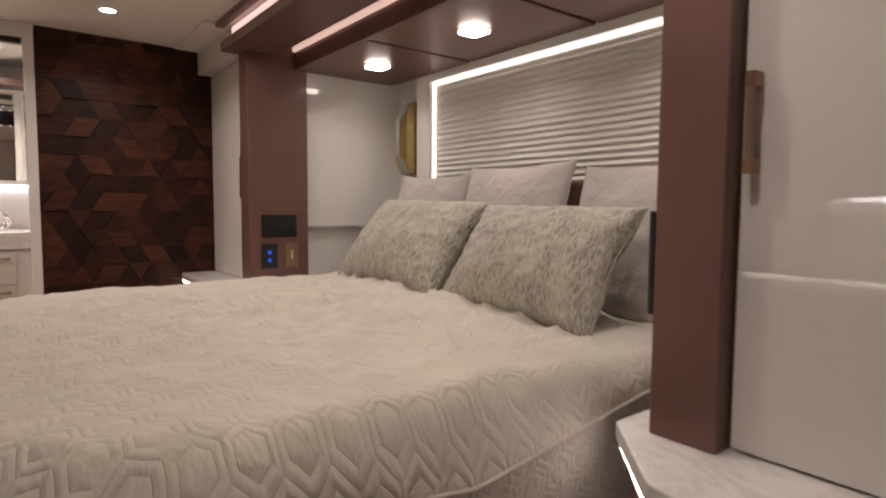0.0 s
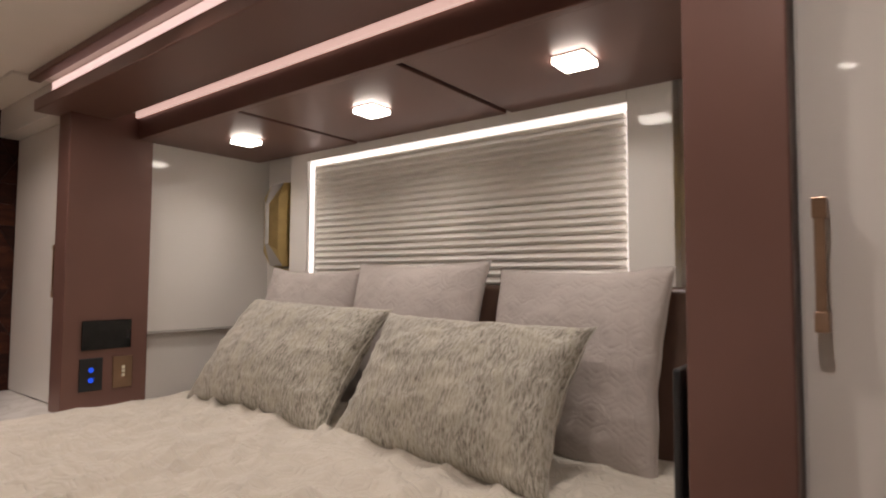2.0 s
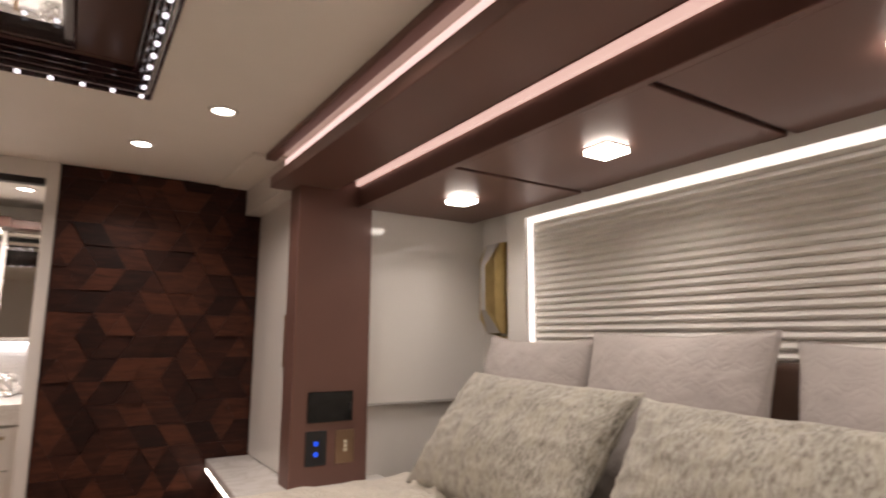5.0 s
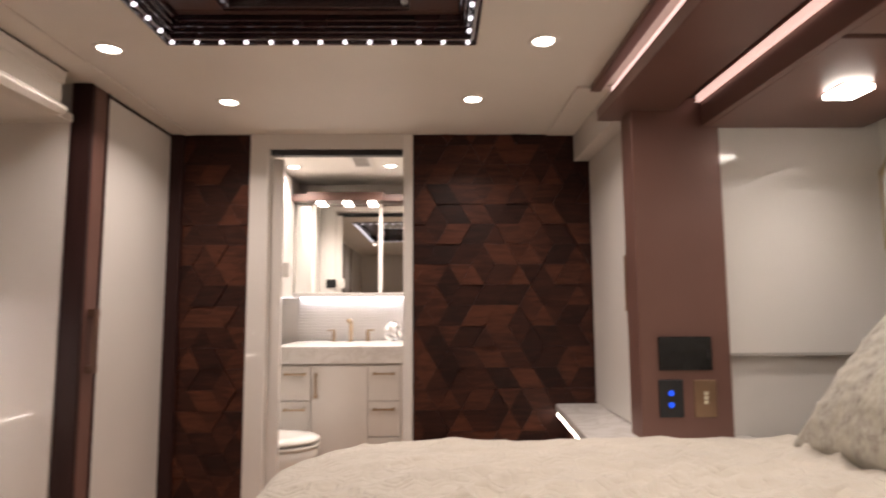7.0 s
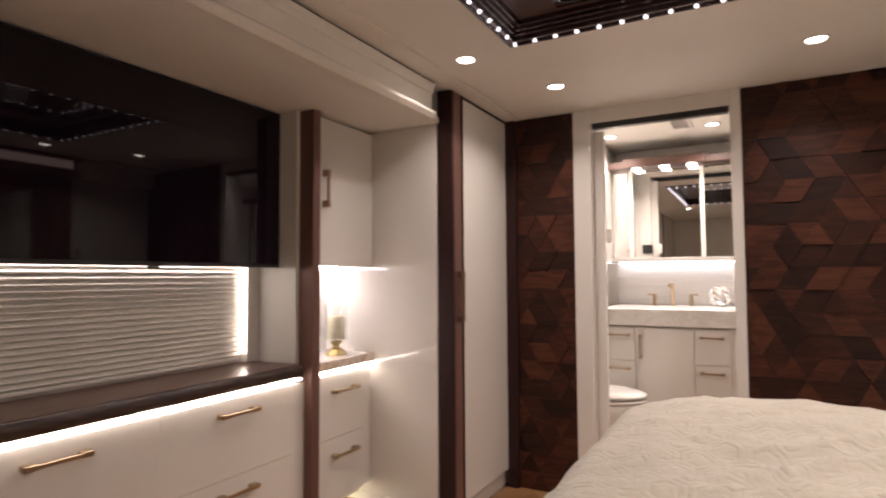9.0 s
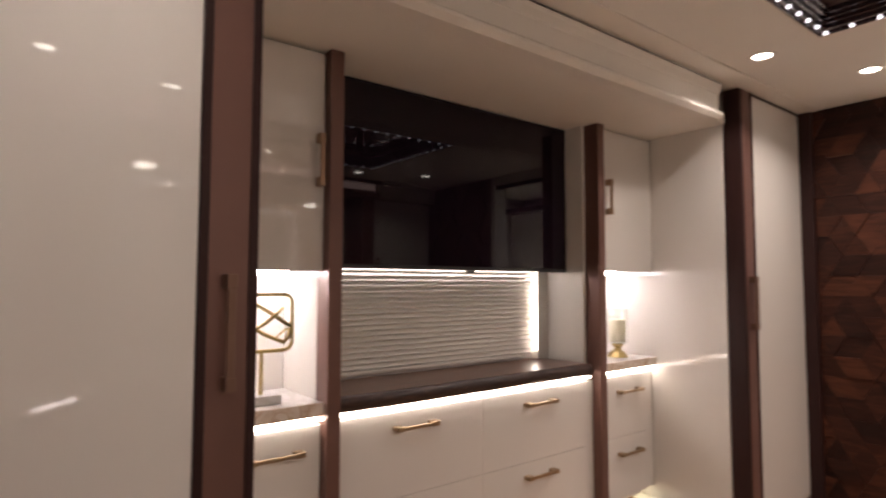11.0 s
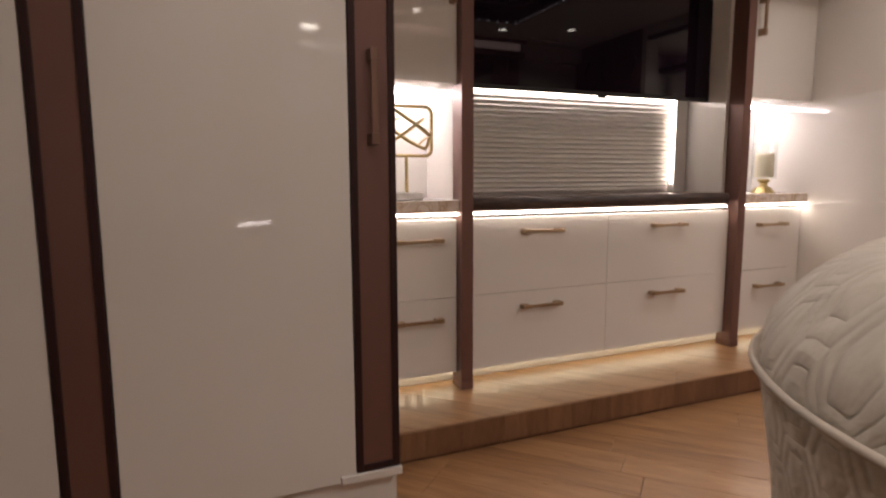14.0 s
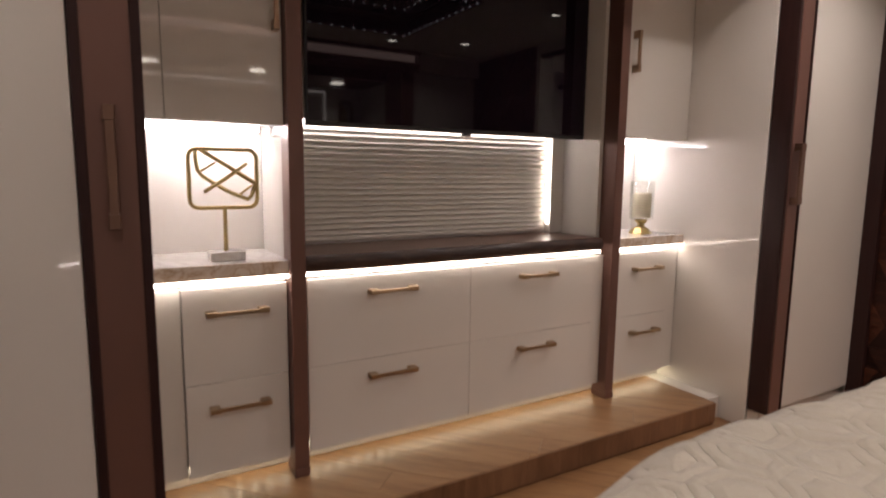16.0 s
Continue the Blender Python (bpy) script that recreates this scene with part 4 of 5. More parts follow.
# live edge slab
def slab(edge):
    """The board of the counter, or its wavy bark edge."""
    b = bmesh.new()
    n, rows = 90, []
    for i in range(n + 1):
        y = 1.114 + (2.405 - 1.114) * i / n
        f1 = noise.noise(Vector((y * 4, 0.3, 0))) * 0.012
        f2 = noise.noise(Vector((y * 9, 2.3, 0))) * 0.006
        f3 = noise.noise(Vector((y * 31, 5.3, 0))) * 0.003
        if edge:
            ring_ = ((-1.5535 + f1, y, 0.8165), (-1.543 + f1, y, 0.8185), (-1.536 + f1 + f2, y, 0.812), (-1.530 + f1 * 1.3 + f2 + f3, y, 0.795 + f2), (-1.533 + f1 * 1.2 - f3, y, 0.782 + f3), (-1.536 + f1 + f2 * 1.5, y, 0.770 + f2 * 0.4), (-1.5535 + f1, y, 0.7645))
        else:
            ring_ = ((-1.86, y, 0.815), (-1.554 + f1, y, 0.819), (-1.554 + f1, y, 0.765), (-1.86, y, 0.77))
        rows.append([b.verts.new(c) for c in ring_])
    for a, c in zip(rows, rows[1:]):
        for k in range(len(a)):
            k2 = (k + 1) % len(a)
            b.faces.new((a[k], a[k2], c[k2], c[k]))
    b.faces.new(rows[0])
    b.faces.new(list(reversed(rows[-1])))
    bmesh.ops.recalc_face_normals(b, faces=b.faces)
    return b
sl = thing("slab_counter", (-1.7, 1.76, 0.77), "live-edge dark walnut slab counter", "counter")
part("board", slab(False), M_SLAB, sl)
part("bark_edge", slab(True), M_BARK, sl, "rough dark bark edge", True)
# marble niches
for y0, y1, zb, nm in ((0.675, 1.066, 1.222, "left"), (2.472, 2.935, 1.245, "right")):
    mt = thing("niche_counter", (-1.7, (y0 + y1) / 2, 0.77), "white marble niche counter lit from below", "counter", "niche counters")
    part("top", bx(-1.86, FX + 0.006, y0, y1, 0.77, 0.810, 0.002), M_MARBLE, mt)
    # Edge strip whose warm colour stands for the glow of the LED below.
    part("apron", bx(FX + 0.0065, FX + 0.013, y0, y1, 0.768, 0.8095, 0.002), M_APRON, mt, "veined marble edge with the amber LED glow in its colour")
    cb_ = thing("wall_cabinet", (-1.7, (y0 + y1) / 2, zb), "glossy white wall cabinet above lit niche", "cabinet", "niche cabinets")
    part("body", bx(-1.86, FX - 0.021, y0, y1, zb, ZA - 0.001), M_WHITE, cb_)
    dr = part("door", bx(FX - 0.02, FX, 0.738 if nm == "left" else y0 + 0.003, y1 - 0.003, zb + 0.001, ZA - 0.012, 0.002), M_WHITE, cb_)
    if nm == "left":
        part("filler", bx(FX - 0.02, FX - 0.0005, y0 + 0.001, 0.7355, zb + 0.001, ZA - 0.002, 0.001), M_WHITE, cb_)
        pull(dr, (FX, 1.042, 1.576), 0.17, "z", ("x", 1), M_BRONZE_H, 0.034, 0.014, 0.03)
    else:
        pull(dr, (FX, 2.553, 1.60), 0.17, "z", ("x", 1), M_BRONZE_H, 0.034, 0.014, 0.03)
    nl = thing("niche_light", (-1.72, (y0 + y1) / 2, zb - 0.01), "LED bar under the niche cabinet", "light strip", "niche lights")
    part("bar", bx(-1.80, -1.765, y0 + 0.03, y1 - 0.03, zb - 0.012, zb - 0.001), M_NICHE, nl)
struct("niche_side", bx(-1.862, -1.60, 1.0665, 1.113, 0.77, ZA), M_WHITE, "white side panel of niche", "wall panel")
struct("niche_side_far", bx(-1.862, -1.60, 2.425, 2.4715, 0.77, ZA), M_WHITE, "white side panel of niche", "wall panel")
# blind behind the television
sw2 = thing("window_2", (-1.86, 1.76, 0.82), "white window surround with lit edge behind television", "window", "", "structure")
b2 = bx(-1.864, -1.82, 2.352, 2.424, 0.816, ZA - 0.001, 0.002)
b2 = bx(-1.864, -1.82, 1.114, 1.15, 0.816, ZA - 0.001, 0.002, bm=b2)
b2 = bx(-1.864, -1.82, 1.15, 2.352, 1.27, ZA - 0.001, bm=b2)
part("window_frame", b2, M_WHITE, sw2)
part("led_strip", bx(-1.842, -1.828, 2.344, 2.351, 0.86, 1.235), M_EDGE, sw2, "glowing LED tape")
part("led_strip", bx(-1.842, -1.825, 1.18, 2.351, 1.252, 1.268), M_NICHE2, sw2, "glowing LED tape")
pleats("pleated_shade", -1.862, 1.152, 2.336, 0.824, 1.252, 0.0215, 0.018, 1, "beige pleated shade closed below television")

tv = thing("television", (-1.70, 1.81, 1.23), "large black flat television mounted on the wall", "television")
TVY0, TVY1, TVZ0, TVZ1 = 1.175, 2.418, 1.237, 1.934
part("back_shell", bx(-1.76, -1.712, TVY0 + 0.02, TVY1 - 0.02, TVZ0 + 0.02, TVZ1 - 0.02, 0.01), M_BLACKP, tv)
part("bezel", bx(-1.715, -1.694, TVY0, TVY1, TVZ0, TVZ1, 0.003), M_BLACKP, tv)
part("screen", bx(-1.6938, -1.6925, TVY0 + 0.008, TVY1 - 0.008, TVZ0 + 0.016, TVZ1 - 0.008), M_SCREEN, tv)
part("sensor_tab", bx(-1.708, -1.692, 1.79, 1.83, TVZ0 - 0.01, TVZ0 + 0.001, 0.002), M_BLACKP, tv)
part("wall_mount", bx(-1.82, -1.76, 1.6, 2.0, 1.40, 1.75), M_BLACKP, tv)

# wardrobes beside the dresser
lw = thing("tall_wardrobe", (-1.3, 0.3, 0), "tall glossy white wardrobe with brown framed edge", "wardrobe", "tall wardrobes")
WX = -1.035
part("body", bx(XL, WX - 0.04, YN + 0.004, 0.662, 0.0, ZC - 0.001), M_WHITE, lw)
part("plinth", bx(-1.09, -1.055, YN + 0.004, 0.645, 0.0, 0.10, 0.002), M_WHITE, lw)
part("plinth_cap", bx(-1.09, -1.03, 0.50, 0.665, 0.100, 0.122, 0.002), M_WHITE, lw)
def stile(parent, y0, y1, zb, x=WX, edge=0.018):
    part("stile_panel", bx(x - 0.03, x - 0.006, y0 + edge, y1 - edge, zb + edge, ZC - 0.003), M_BROWN, parent, "bronze brown panel")
    part("stile_edge", bx(x - 0.035, x, y0, y0 + edge, zb, ZC - 0.002, 0.002), M_DARK, parent, "dark walnut edge")
    part("stile_edge", bx(x - 0.035, x, y1 - edge, y1, zb, ZC - 0.002, 0.002), M_DARK, parent, "dark walnut edge")
    part("stile_edge", bx(x - 0.035, x, y0 + edge, y1 - edge, zb, zb + edge, 0.002), M_DARK, parent, "dark walnut edge")
stile(lw, 0.543, 0.660, 0.124)
dr = part("door", bx(WX - 0.035, WX - 0.004, 0.000, 0.541, 0.102, ZC - 0.004, 0.002), M_WHITE, lw)
pull(lw, (WX - 0.006, 0.599, 1.087), 0.228, "z", ("x", 1), M_HANDLE_D, 0.036, 0.016, 0.028)
stile(lw, -0.112, -0.002, 0.03)
part("door", bx(WX - 0.035, WX - 0.004, -0.80, -0.114, 0.102, ZC - 0.004, 0.002), M_WHITE, lw)
part("door", bx(WX - 0.035, WX - 0.004, YN + 0.006, -0.804, 0.102, ZC - 0.004, 0.002), M_WHITE, lw)
kp = thing("keypad", (WX, -0.25, 1.15), "white wall keypad with violet-blue lit buttons", "wall control")
part("plate", bx(WX - 0.0038, WX + 0.008, -0.222, -0.172, 1.135, 1.312, 0.003), M_WHITE_SATIN, kp)
for k in range(5):
    for yb in (-0.204, -0.196):
        part("button", bx(WX + 0.0082, WX + 0.0095, yb, yb + 0.004, 1.182 + 0.016 * k, 1.187 + 0.016 * k), M_VIOLET, kp, "lit button")
rw = thing("tall_wardrobe", (-1.3, 3.3, 0), "tall glossy white wardrobe with brown framed edge", "wardrobe", "tall wardrobes")
RX = -1.085
part("body", bx(XL, RX - 0.04, 2.952, YF + 0.028, 0.0, ZC - 0.001), M_WHITE, rw)
part("side_panel", bx(-1.86, -1.175, 2.936, 2.951, 0.0, ZC - 0.16, 0.001), M_WHITE, rw)
part("stile_edge", bx(RX - 0.085, RX - 0.002, 2.935, 2.951, 0.088, ZC - 0.002, 0.003), M_DARK, rw, "dark walnut edge")
part("stile_panel", bx(RX - 0.035, RX, 2.953, 3.028, 0.088, ZC - 0.002, 0.003), M_BROWN, rw, "bronze brown panel")
part("stile_edge", bx(RX - 0.035, RX + 0.004, 3.029, 3.041, 0.088, ZC - 0.002, 0.002), M_DARK, rw, "dark walnut edge")
pull(rw, (RX, 2.985, 1.097), 0.243, "z", ("x", 1), M_HANDLE_D, 0.03, 0.03, 0.03)
part("door", bx(RX - 0.035, RX - 0.004, 3.043, 3.598, 0.10, ZC - 0.02, 0.002), M_WHITE, rw)
part("plinth", bx(RX - 0.055, RX - 0.036, 2.96, 3.60, 0.0, 0.098), M_WHITE, rw)
# The shadow line over the door is a dark strip, not a part of its own.
part("top_joint", bx(RX - 0.035, RX - 0.006, 3.043, 3.598, ZC - 0.019, ZC - 0.0015), M_DARK, rw, "dark strip painted as the shade above the door")
part("corner_trim", bx(RX - 0.01, -1.03, 3.60, YF + 0.028, 0.0, ZC - 0.002, 0.003), M_DARK, rw, "dark walnut corner trim")

# decor in the niches
def sculpture():
    x, y, z = -1.64, 0.9, 0.8105
    s = thing("tabletop_sculpture", (x, y, z), "gold rounded square wire sculpture on marble block", "ornament")
    part("base", bx(x - 0.035, x + 0.035, y - 0.052, y + 0.052, z, z + 0.028, 0.003), M_MARBLE, s, "white marble block")
    part("stem", cyl((x, y, z + 0.028), (x, y, z + 0.16), 0.0068, 0.0058), M_BRASS, s, "", True)
    hw, hh, r, c = 0.098, 0.088, 0.026, Vector((x, y, z + 0.249))
    pts = []
    for sy, sz, a0 in ((1, 1, 0), (-1, 1, 90), (-1, -1, 180), (1, -1, 270)):
        for i in range(7):
            a = radians(a0 + 15 * i)
            pts.append(c + Vector((0, sy * (hw - r) + r * math.cos(a), sz * (hh - r) + r * math.sin(a))))
    part("outer_frame", tube(pts, 0.0062, 10, True), M_BRASS, s, "", True)
    def rod(name, path, rad, off):
        part(name, tube([c + Vector((off * math.sin(math.pi * i / (len(path) - 1)), p, q)) for i, (p, q) in enumerate(path)], rad, 8), M_BRASS, s, "", True)
    def line(p, q, n=4):
        return [(p[0] + (q[0] - p[0]) * i / n, p[1] + (q[1] - p[1]) * i / n) for i in range(n + 1)]
    rod("inner_rod", line((-0.066, 0.086), (0.092, -0.014)), 0.0066, 0.014)
    rod("inner_rod", line((0.068, 0.046), (-0.056, -0.039)), 0.0058, 0.022)
    rod("bent_rod", [(-0.078, 0.084), (-0.077, 0.05), (-0.074, 0.024), (-0.062, 0.008), (-0.026, -0.016), (0.006, -0.036), (0.038, -0.051), (0.068, -0.063), (0.080, -0.052), (0.094, -0.015)], 0.0062, 0.01)
    rod("inner_rod", line((-0.068, 0.020), (-0.022, 0.048)), 0.0035, -0.006)
    rod("inner_rod", line((0.044, -0.051), (0.084, -0.020)), 0.0035, -0.006)
sculpture()
def candle():
    x, y, z = -1.665, 2.78, 0.8105
    s = thing("candle_holder", (x, y, z), "ivory pillar candle in glass hurricane on faceted gold foot", "candle")
    part("foot", lathe((x, y, z), [(0.054, 0.0), (0.054, 0.004), (0.036, 0.026), (0.018, 0.034), (0.016, 0.046), (0.030, 0.058), (0.026, 0.068)], 8), M_BRASS, s, "faceted gold foot")
    part("candle", lathe((x, y, z), [(0.042, 0.0765), (0.042, 0.186), (0.038, 0.192), (0.02, 0.186), (0.004, 0.184)], 32), M_WAX, s, "ivory wax candle", True)
    part("wick", cyl((x, y, z + 0.184), (x, y, z + 0.197), 0.0012, seg=6), M_BLACKP, s)
    gl = part("glass_cylinder", lathe((x, y, z), [(0.056, 0.0685), (0.056, 0.246), (0.0535, 0.246), (0.0535, 0.0755), (0.002, 0.0755)], 36), M_GLASS, s, "clear glass cylinder", True)
    gl.visible_shadow = False
candle()

# ---- bathroom ----
VY, VB = 4.25, 4.86
struct("bath_wall_back", bx(XL, XR, VB, VB + 0.08, 0, ZC), M_WHITE_SATIN, "white bathroom back wall", "wall")
struct("bath_wall_left", bx(-1.20, -1.12, YF + 0.12, VB, 0, ZC), M_WHITE_SATIN, "white bathroom side wall", "wall")
struct("bath_wall_right", bx(0.95, 1.03, YF + 0.12, VB, 0, ZC), M_WHITE_SATIN, "white bathroom side wall", "wall")
van = thing("vanity", (-0.1, 4.5, 0), "cream bathroom vanity with drawers and marble apron", "vanity")
part("body", bx(-0.70, 0.94, VY + 0.02, VB - 0.001, 0.0, 0.872), M_WHITE_SATIN, van)
part("counter", bx(-0.72, 0.945, VY - 0.015, VB - 0.001, 0.884, 0.985, 0.003), M_MARBLE, van, "white marble counter")
part("shadow_gap", bx(-0.70, 0.94, VY + 0.004, VY + 0.019, 0.873, 0.883), M_GREYTRIM, van)
for x0, x1 in ((-0.69, -0.505), (-0.162, 0.027), (0.25, 0.45)):
    for z0, z1 in ((0.665, 0.868), (0.455, 0.66), (0.245, 0.45)):
        d = part("drawer", bx(x0, x1, VY, VY + 0.019, z0, z1, 0.002), M_WHITE_SATIN, van)
        pull(d, ((x0 + x1) / 2, VY, z1 - 0.045), 0.13, "x", ("y", -1), M_GOLD, 0.028, 0.011, 0.02)
for x0, x1 in ((-0.50, -0.165), (0.455, 0.93)):
    d = part("door", bx(x0, x1, VY, VY + 0.019, 0.06, 0.868, 0.002), M_WHITE_SATIN, van)
    pull(d, (x0 + 0.028, VY, 0.755), 0.145, "z", ("y", -1), M_GOLD, 0.028, 0.012, 0.02)
bs = thing("backsplash", (0, VB, 1.0), "white ribbed mosaic backsplash tiles", "backsplash")
part("panel", bx(-0.734, 0.94, VB - 0.014, VB - 0.0005, 0.986, 1.287), M_WHITE_SATIN, bs)
for k in range(14):
    part("tile", bx(-0.728, 0.938, VB - 0.020, VB - 0.0142, 0.99 + 0.021 * k, 1.009 + 0.021 * k, 0.002), M_WHITE, bs)
def faucet(x):
    f = thing("faucet", (x, 4.66, 0.985), "champagne brass three-piece faucet", "faucet")
    part("spout", tube([(x, 4.70, 0.986), (x, 4.70, 1.10), (x, 4.69, 1.125), (x, 4.66, 1.13), (x, 4.58, 1.128)], 0.014, 12), M_GOLD, f, "", True)
    for dx in (-0.115, 0.115):
        part("lever_post", cyl((x + dx, 4.70, 0.986), (x + dx, 4.70, 1.055), 0.013), M_GOLD, f)
        part("lever", bx(x + dx - 0.045 if dx < 0 else x + dx - 0.01, x + dx + 0.01 if dx < 0 else x + dx + 0.045, 4.692, 4.708, 1.056, 1.068, 0.002), M_GOLD, f)
faucet(-0.335)
orb = thing("wire_orb", (-0.045, 4.66, 1.05), "silver woven wire orb on the vanity", "ornament")
rng = random.Random(4)
for k in range(9):
    ax_ = Vector((rng.uniform(-1, 1), rng.uniform(-1, 1), rng.uniform(-1, 1))).normalized()
    s_ = ax_.orthogonal().normalized()
    w_ = ax_.cross(s_)
    part("wire", tube([Vector((-0.045, 4.66, 1.054)) + 0.065 * (math.cos(a * math.pi / 12) * s_ + math.sin(a * math.pi / 12) * w_) for a in range(24)], 0.004, 6, True), M_CHROME, orb)
mc = thing("mirror_cabinet", (0, 4.75, 1.345), "mirrored bathroom cabinet with lit uprights", "mirror cabinet")
MY = 4.66
part("body", bx(-0.734, 0.94, MY + 0.006, VB - 0.001, 1.315, 1.925), M_WHITE_SATIN, mc)
part("sill", bx(-0.734, 0.94, MY - 0.006, VB - 0.022, 1.288, 1.314, 0.002), M_GREYTRIM, mc)
for x0, x1 in ((-0.732, -0.602), (-0.574, -0.146), (-0.118, 0.32), (0.348, 0.93)):
    part("mirror", bx(x0, x1, MY, MY + 0.0055, 1.316, 1.92), M_MIRROR, mc, "mirror door")
for x0 in (-0.608, -0.152, 0.314):
    part("lit_upright", bx(x0 + 0.010, x0 + 0.030, MY - 0.002, MY + 0.0055, 1.316, 1.92), M_WHITE_SATIN, mc)
part("under_light", bx(-0.70, 0.9, 4.80, 4.83, 1.276, 1.2875), glow("vanity_led", (0.95, 0.90, 1.0), 12.0), mc, "glowing LED strip")
vb = thing("vanity_light_bar", (-0.2, 4.65, 1.90), "brown vanity light bar with three spots", "wall lamp")
part("bar", bx(-0.734, 0.94, 4.56, VB - 0.001, 1.926, 1.975, 0.003), M_TRAY_BROWN, vb)
part("bar_front", bx(-0.612, -0.10, 4.53, 4.559, 1.926, 1.985, 0.003), M_TRAY_BROWN, vb)
for x in (-0.535, -0.356, -0.186):
    part("spot", lathe((x, 4.60, 1.918), [(0.001, 0.0), (0.03, 0.0), (0.03, 0.0075)], 20), M_LENS, vb, "glowing spot")
lc = thing("linen_cabinet", (-0.9, 4.3, 1.32), "tall white bathroom wall cabinet", "cabinet")
part("body", bx(-1.119, -0.735, 3.80, VB - 0.001, 1.28, ZC - 0.001), M_WHITE, lc)
dr = part("door", bx(-0.7345, -0.716, 3.82, 4.62, 1.285, ZC - 0.02, 0.002), M_WHITE, lc)
pull(dr, (-0.716, 4.125, 1.335), 0.125, "z", ("x", 1), M_GOLD, 0.028, 0.012, 0.02)
for x, y in ((-0.646, 4.307), (-0.035, 4.287)):
    downlight(x, y, ZC, BATH_W)
bv = thing("ceiling_vent", (-0.19, 4.2, ZC), "small white square ceiling vent", "vent")
part("frame", ring(-0.268, -0.142, 4.05, 4.30, 0.02, ZC - 0.008, ZC - 0.0005, 0.002), M_WHITE_SATIN, bv)
for k in range(10):
    part("slat", bx(-0.247, -0.163, 4.073 + 0.021 * k, 4.085 + 0.021 * k, ZC - 0.006, ZC - 0.001), M_GREYTRIM, bv)
th = thing("thermostat", (-0.63, YF + 0.115, 1.41), "small black thermostat on the white bathroom partition", "wall control")
part("case", bx(-0.672, -0.59, YF + 0.1205, YF + 0.133, 1.377, 1.449, 0.003), M_BLACKP, th)
lp = thing("light_switch", (-0.53, YF + 0.115, 1.41), "white rocker switch plate on the bathroom partition", "light switch")
part("plate", bx(-0.556, -0.52, YF + 0.1205, YF + 0.127, 1.375, 1.452, 0.002), M_WHITE_SATIN, lp)
part("rocker", bx(-0.546, -0.530, YF + 0.1272, YF + 0.131, 1.395, 1.432, 0.001), M_WHITE, lp)
def toilet():
    t = thing("toilet", (-0.75, 4.0, 0), "white ceramic toilet with closed lid", "toilet")
    def oval(z, sx, sy, off=0.0, n=32):
        return [(-0.75 + off + sx * math.cos(2 * math.pi * i / n), 4.0 + sy * math.sin(2 * math.pi * i / n), z * 1.1) for i in range(n)]
    def loft(rings_):
        b = bmesh.new()
        vs = [[b.verts.new(p) for p in r_] for r_ in rings_]
        for a, c in zip(vs, vs[1:]):
            for i in range(len(a)):
                b.faces.new((a[i], a[(i + 1) % len(a)], c[(i + 1) % len(a)], c[i]))
        b.faces.new(list(reversed(vs[0])))
        b.faces.new(vs[-1])
        return b
    part("bowl", loft([oval(0.0, 0.2, 0.12), oval(0.12, 0.19, 0.11), oval(0.25, 0.22, 0.14, 0.02), oval(0.36, 0.29, 0.185, 0.05), oval(0.41, 0.30, 0.19, 0.05), oval(0.42, 0.29, 0.18, 0.05)]), M_CERAMIC, t, "", True)
    part("seat", loft([oval(0.421, 0.295, 0.185, 0.05), oval(0.425, 0.305, 0.195, 0.05), oval(0.437, 0.305, 0.195, 0.05), oval(0.44, 0.295, 0.185, 0.05)]), M_CERAMIC, t, "", True)
    part("lid", loft([oval(0.446, 0.29, 0.18, 0.05), oval(0.45, 0.305, 0.195, 0.05), oval(0.463, 0.303, 0.193, 0.05), oval(0.474, 0.27, 0.165, 0.05), oval(0.477, 0.2, 0.11, 0.05)]), M_CERAMIC, t, "", True)
    part("tank", bx(-1.118, -0.95, 3.82, 4.18, 0.38, 0.78, 0.02, seg=3), M_CERAMIC, t)
toilet()

# ---- hexagon wood wall, pieces ----
def clip(poly, x0, x1, z0, z1):
    def cut(p, inside, cross):
        out = []
        for i, a in enumerate(p):
            b_ = p[i - 1]
            ia, ib = inside(a), inside(b_)
            if ia != ib:
                out.append(cross(b_, a))
            if ia:
                out.append(a)
        return out
    def lerp(a, b_, f):
        return (a[0] + (b_[0] - a[0]) * f, a[1] + (b_[1] - a[1]) * f)
    for k, lim, sg in ((0, x0, 1), (0, x1, -1), (1, z0, 1), (1, z1, -1)):
        poly = cut(poly, lambda p: sg * (p[k] - lim) >= 0, lambda a, b_: lerp(a, b_, (lim - a[k]) / (b_[k] - a[k])))
        if len(poly) < 3:
            return []
    return poly


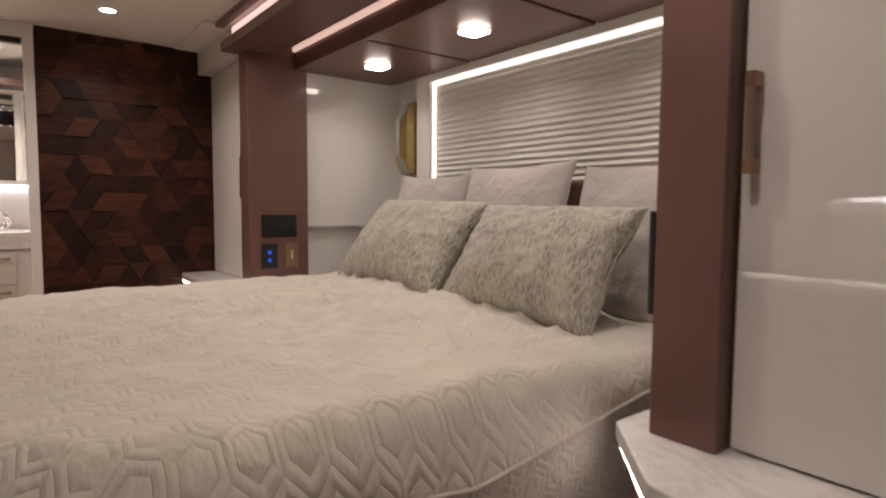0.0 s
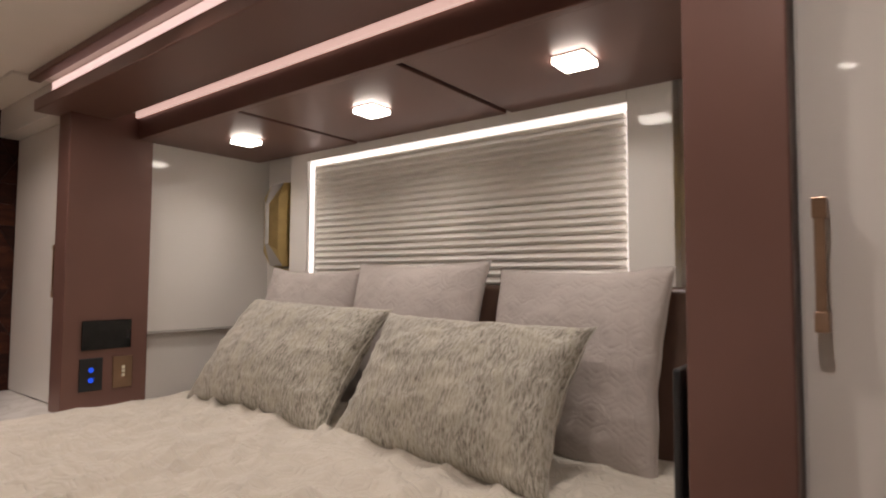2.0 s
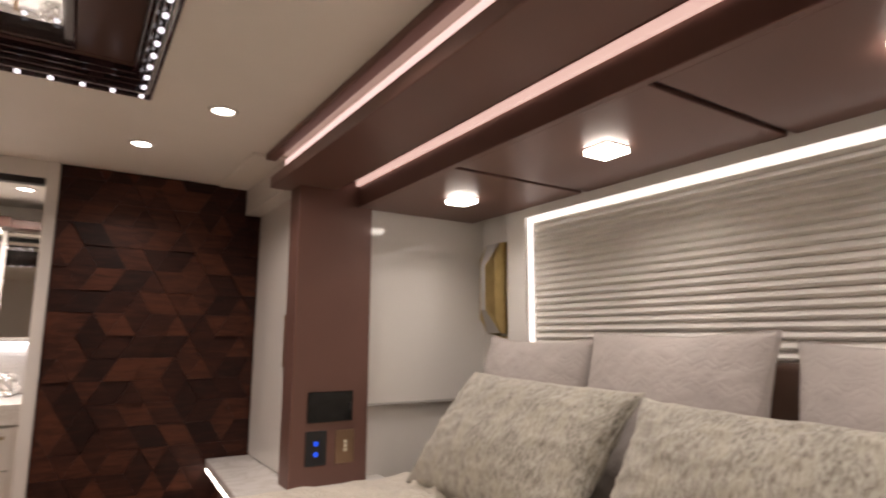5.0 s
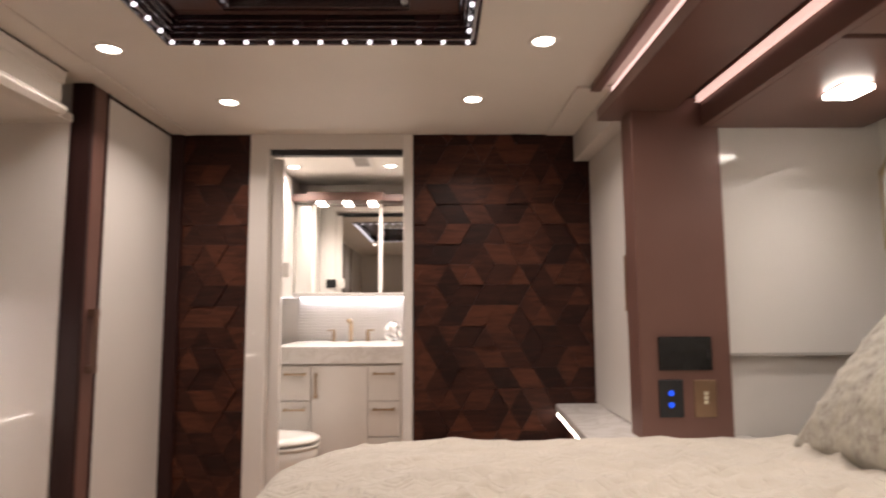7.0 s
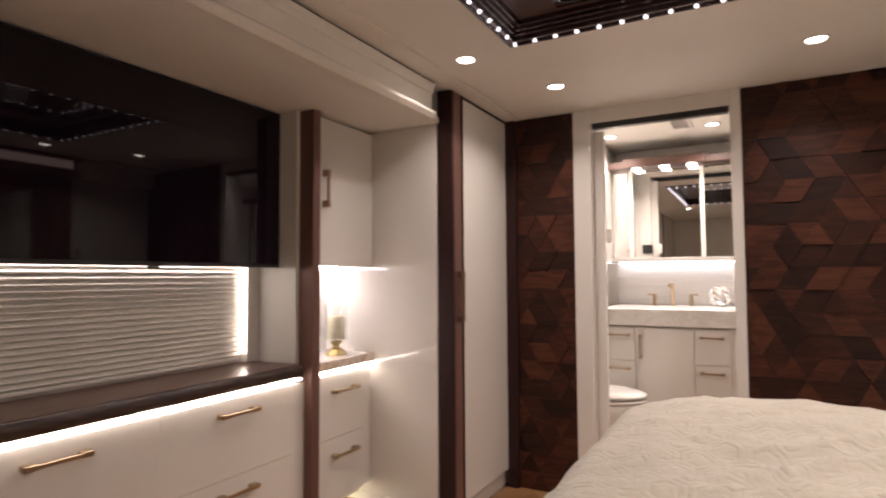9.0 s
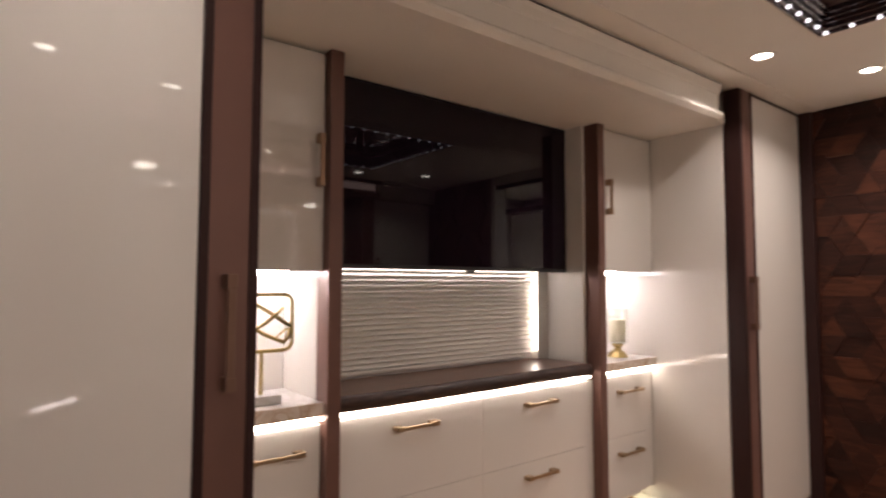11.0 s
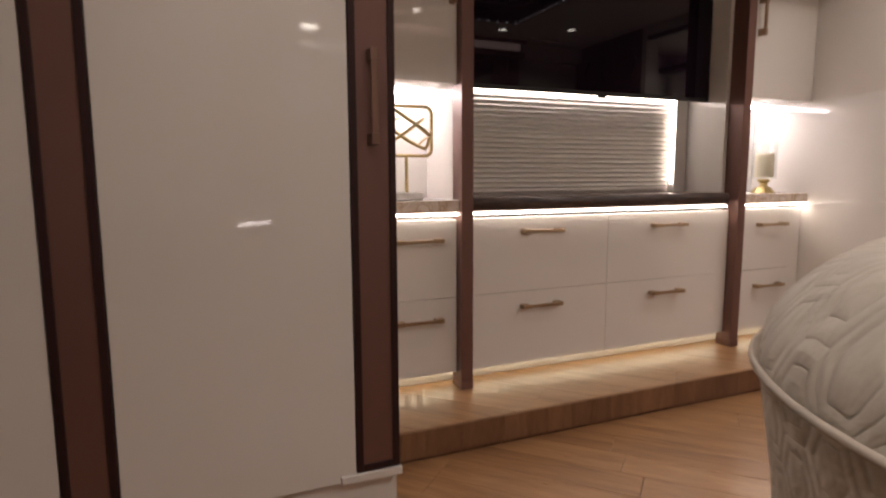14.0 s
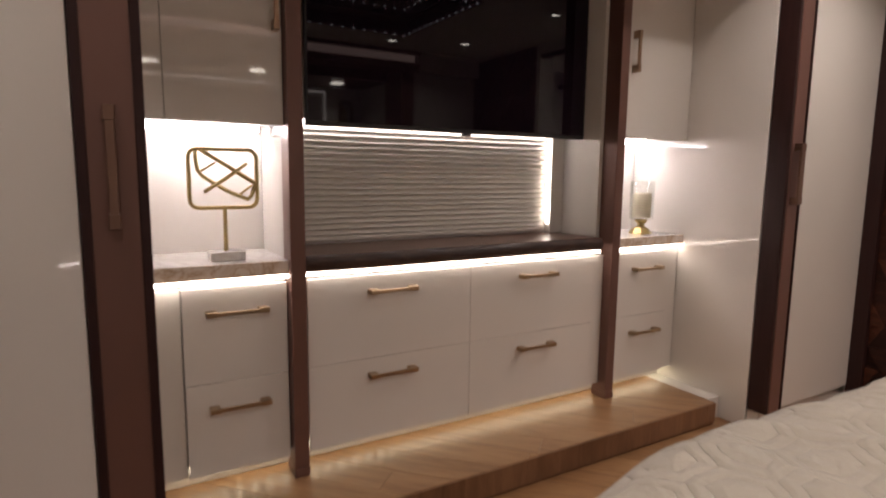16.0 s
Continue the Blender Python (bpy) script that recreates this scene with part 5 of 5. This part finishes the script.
def block_wall(name, x0, x1, seed):
    """Walnut triangles, rhombs and trapezia on a triangular lattice, proud by differing depths."""
    w = thing(name, ((x0 + x1) / 2, YF, 0), "dark walnut wall of triangular and rhombic wood blocks", "wall panel", "", "structure")
    part("backing", bx(x0, x1, YF + 0.004, YF + 0.029, 0, ZC - 0.001), M_DARK, w)
    rg = random.Random(seed)
    side = 0.118
    row_h = side * math.sqrt(3) / 2
    o = ORIGIN[w]
    nr, nk = int(ZC / row_h) + 1, 2 * int((x1 - x0) / side + 3)
    def corner(r, q):
        return (x0 - side + (0.0 if r % 2 else side / 2) + (q // 2) * side + (side / 2 if q % 2 else 0), (r + q % 2) * row_h)
    def around(r, k):
        out = [(r, k - 1, 0), (r, k + 1, 0)]
        if k % 2 == 0:
            out.append((r - 1, k - 1 if r % 2 else k + 1, 1))
        else:
            out.append((r + 1, k - 1 if r % 2 else k + 1, 1))
        return out
    cells = [(r, k) for r in range(nr) for k in range(nk)]
    rg.shuffle(cells)
    free, pieces = set(cells), []
    for cell in cells:
        if cell not in free:
            continue
        free.discard(cell)
        tri = [corner(cell[0], cell[1] + j) for j in range(3)]
        mates = [(a[0], a[1]) for a in around(*cell) if (a[0], a[1]) in free]
        if mates and rg.random() < 0.78:
            mate = rg.choice(mates)
            other = [corner(mate[0], mate[1] + j) for j in range(3)]
            def near(p, group):
                return any(math.dist(p, q) < 0.01 for q in group)
            shared = [p for p in tri if near(p, other)]
            if len(shared) == 2:
                free.discard(mate)
                c0 = [p for p in tri if not near(p, other)][0]
                c1 = [p for p in other if not near(p, tri)][0]
                tri = [c0, shared[0], c1, shared[1]]
        pieces.append(tri)
    for pl in pieces:
        pl = clip(pl, x0 + 0.001, x1 - 0.001, 0.001, ZC - 0.003)
        if len(pl) < 3:
            continue
        mx, mz = sum(p[0] for p in pl) / len(pl), sum(p[1] for p in pl) / len(pl)
        dep = rg.choice((0.002, 0.003, 0.004, 0.006, 0.012))
        tx, tz = rg.uniform(-0.02, 0.02), rg.uniform(-0.02, 0.02)
        ang = rg.uniform(-0.06, 0.06)
        b = bmesh.new()
        ca, sa = math.cos(ang), math.sin(ang)
        loc = [((p[0] - mx) * ca + (p[1] - mz) * sa, -(p[0] - mx) * sa + (p[1] - mz) * ca) for p in pl]
        fr = [b.verts.new((lx * 0.998, 0.0, lz * 0.998)) for lx, lz in loc]
        ft = [b.verts.new((lx * 0.992, -(dep + 0.02 + lx * tx + lz * tz), lz * 0.992)) for lx, lz in loc]
        b.faces.new(ft)
        m_ = len(fr)
        for q in range(m_):
            b.faces.new((fr[q], fr[(q + 1) % m_], ft[(q + 1) % m_], ft[q]))
        bmesh.ops.recalc_face_normals(b, faces=b.faces)
        me = bpy.data.meshes.new("block")
        b.to_mesh(me)
        b.free()
        me.materials.append(M_BLOCK)
        ob = new("block", me)
        ob.parent = w
        ob.matrix_basis = Matrix.Translation(Vector((mx, YF + 0.022, mz)) - o) @ Matrix(((ca, 0, -sa, 0), (0, 1, 0, 0), (sa, 0, ca, 0), (0, 0, 0, 1)))
    return w


block_wall("wall_blocks_1", DX1 + 0.05, 1.05, 5)
block_wall("wall_blocks_2", -1.03, DX0 - 0.096, 8)

# ---- oak planks ----
def plank_field(parent, x0, x1, y0, y1, z, ang, width, seed, thick=0.012, mat=M_FLOOR):
    rg = random.Random(seed)
    ca, sa = math.cos(ang), math.sin(ang)
    o = ORIGIN[parent]
    cx_, cy_ = (x0 + x1) / 2, (y0 + y1) / 2
    R = math.hypot(x1 - x0, y1 - y0) / 2
    k = -int(R / width) - 1
    while k * width < R:
        u = -R - rg.random() * 1.2
        while u < R:
            L = rg.uniform(0.7, 1.3)
            v0, v1 = k * width + 0.0008, (k + 1) * width - 0.0008
            quad = [(u + 0.0008, v0), (u + L - 0.0008, v0), (u + L - 0.0008, v1), (u + 0.0008, v1)]
            pl = [(cx_ + a * ca - b_ * sa, cy_ + a * sa + b_ * ca) for a, b_ in quad]
            pl = clip(pl, x0, x1, y0, y1)
            u += L
            if len(pl) < 3:
                continue
            mx, my = sum(p[0] for p in pl) / len(pl), sum(p[1] for p in pl) / len(pl)
            loc = [((p[0] - mx) * ca + (p[1] - my) * sa, -(p[0] - mx) * sa + (p[1] - my) * ca) for p in pl]
            b = bmesh.new()
            lo = [b.verts.new((a, c, -thick)) for a, c in loc]
            hi = [b.verts.new((a, c, 0)) for a, c in loc]
            b.faces.new(hi)
            m_ = len(lo)
            for q in range(m_):
                b.faces.new((lo[q], lo[(q + 1) % m_], hi[(q + 1) % m_], hi[q]))
            bmesh.ops.recalc_face_normals(b, faces=b.faces)
            me = bpy.data.meshes.new("plank")
            b.to_mesh(me)
            b.free()
            me.materials.append(mat)
            ob = new("plank", me)
            ob.parent = parent
            ob.matrix_basis = Matrix.Translation(Vector((mx, my, z)) - o) @ Matrix.Rotation(ang, 4, "Z")
        k += 1


floor_ob = bpy.data.objects["floor"]
plank_field(floor_ob, -1.30, 1.0, YN, YF + 0.13, 0.0, radians(43), 0.125, 21)
plank_field(floor_ob, -1.15, 1.0, YF + 0.13, VB, 0.0, radians(43), 0.125, 23)
plank_field(plat, -1.88, -1.262, 0.665, 2.846, 0.101, radians(43), 0.13, 22, 0.016, M_PLAT)
rb, ry = random.Random(31), 0.666
while ry < 2.84:
    rw_ = min(rb.uniform(0.07, 0.2), 2.846 - ry)
    part("riser_board", bx(-1.2615, -1.254, ry + 0.0003, ry + rw_ - 0.0003, 0.012, 0.0995, 0.0006), M_RISER, plat)
    ry += rw_
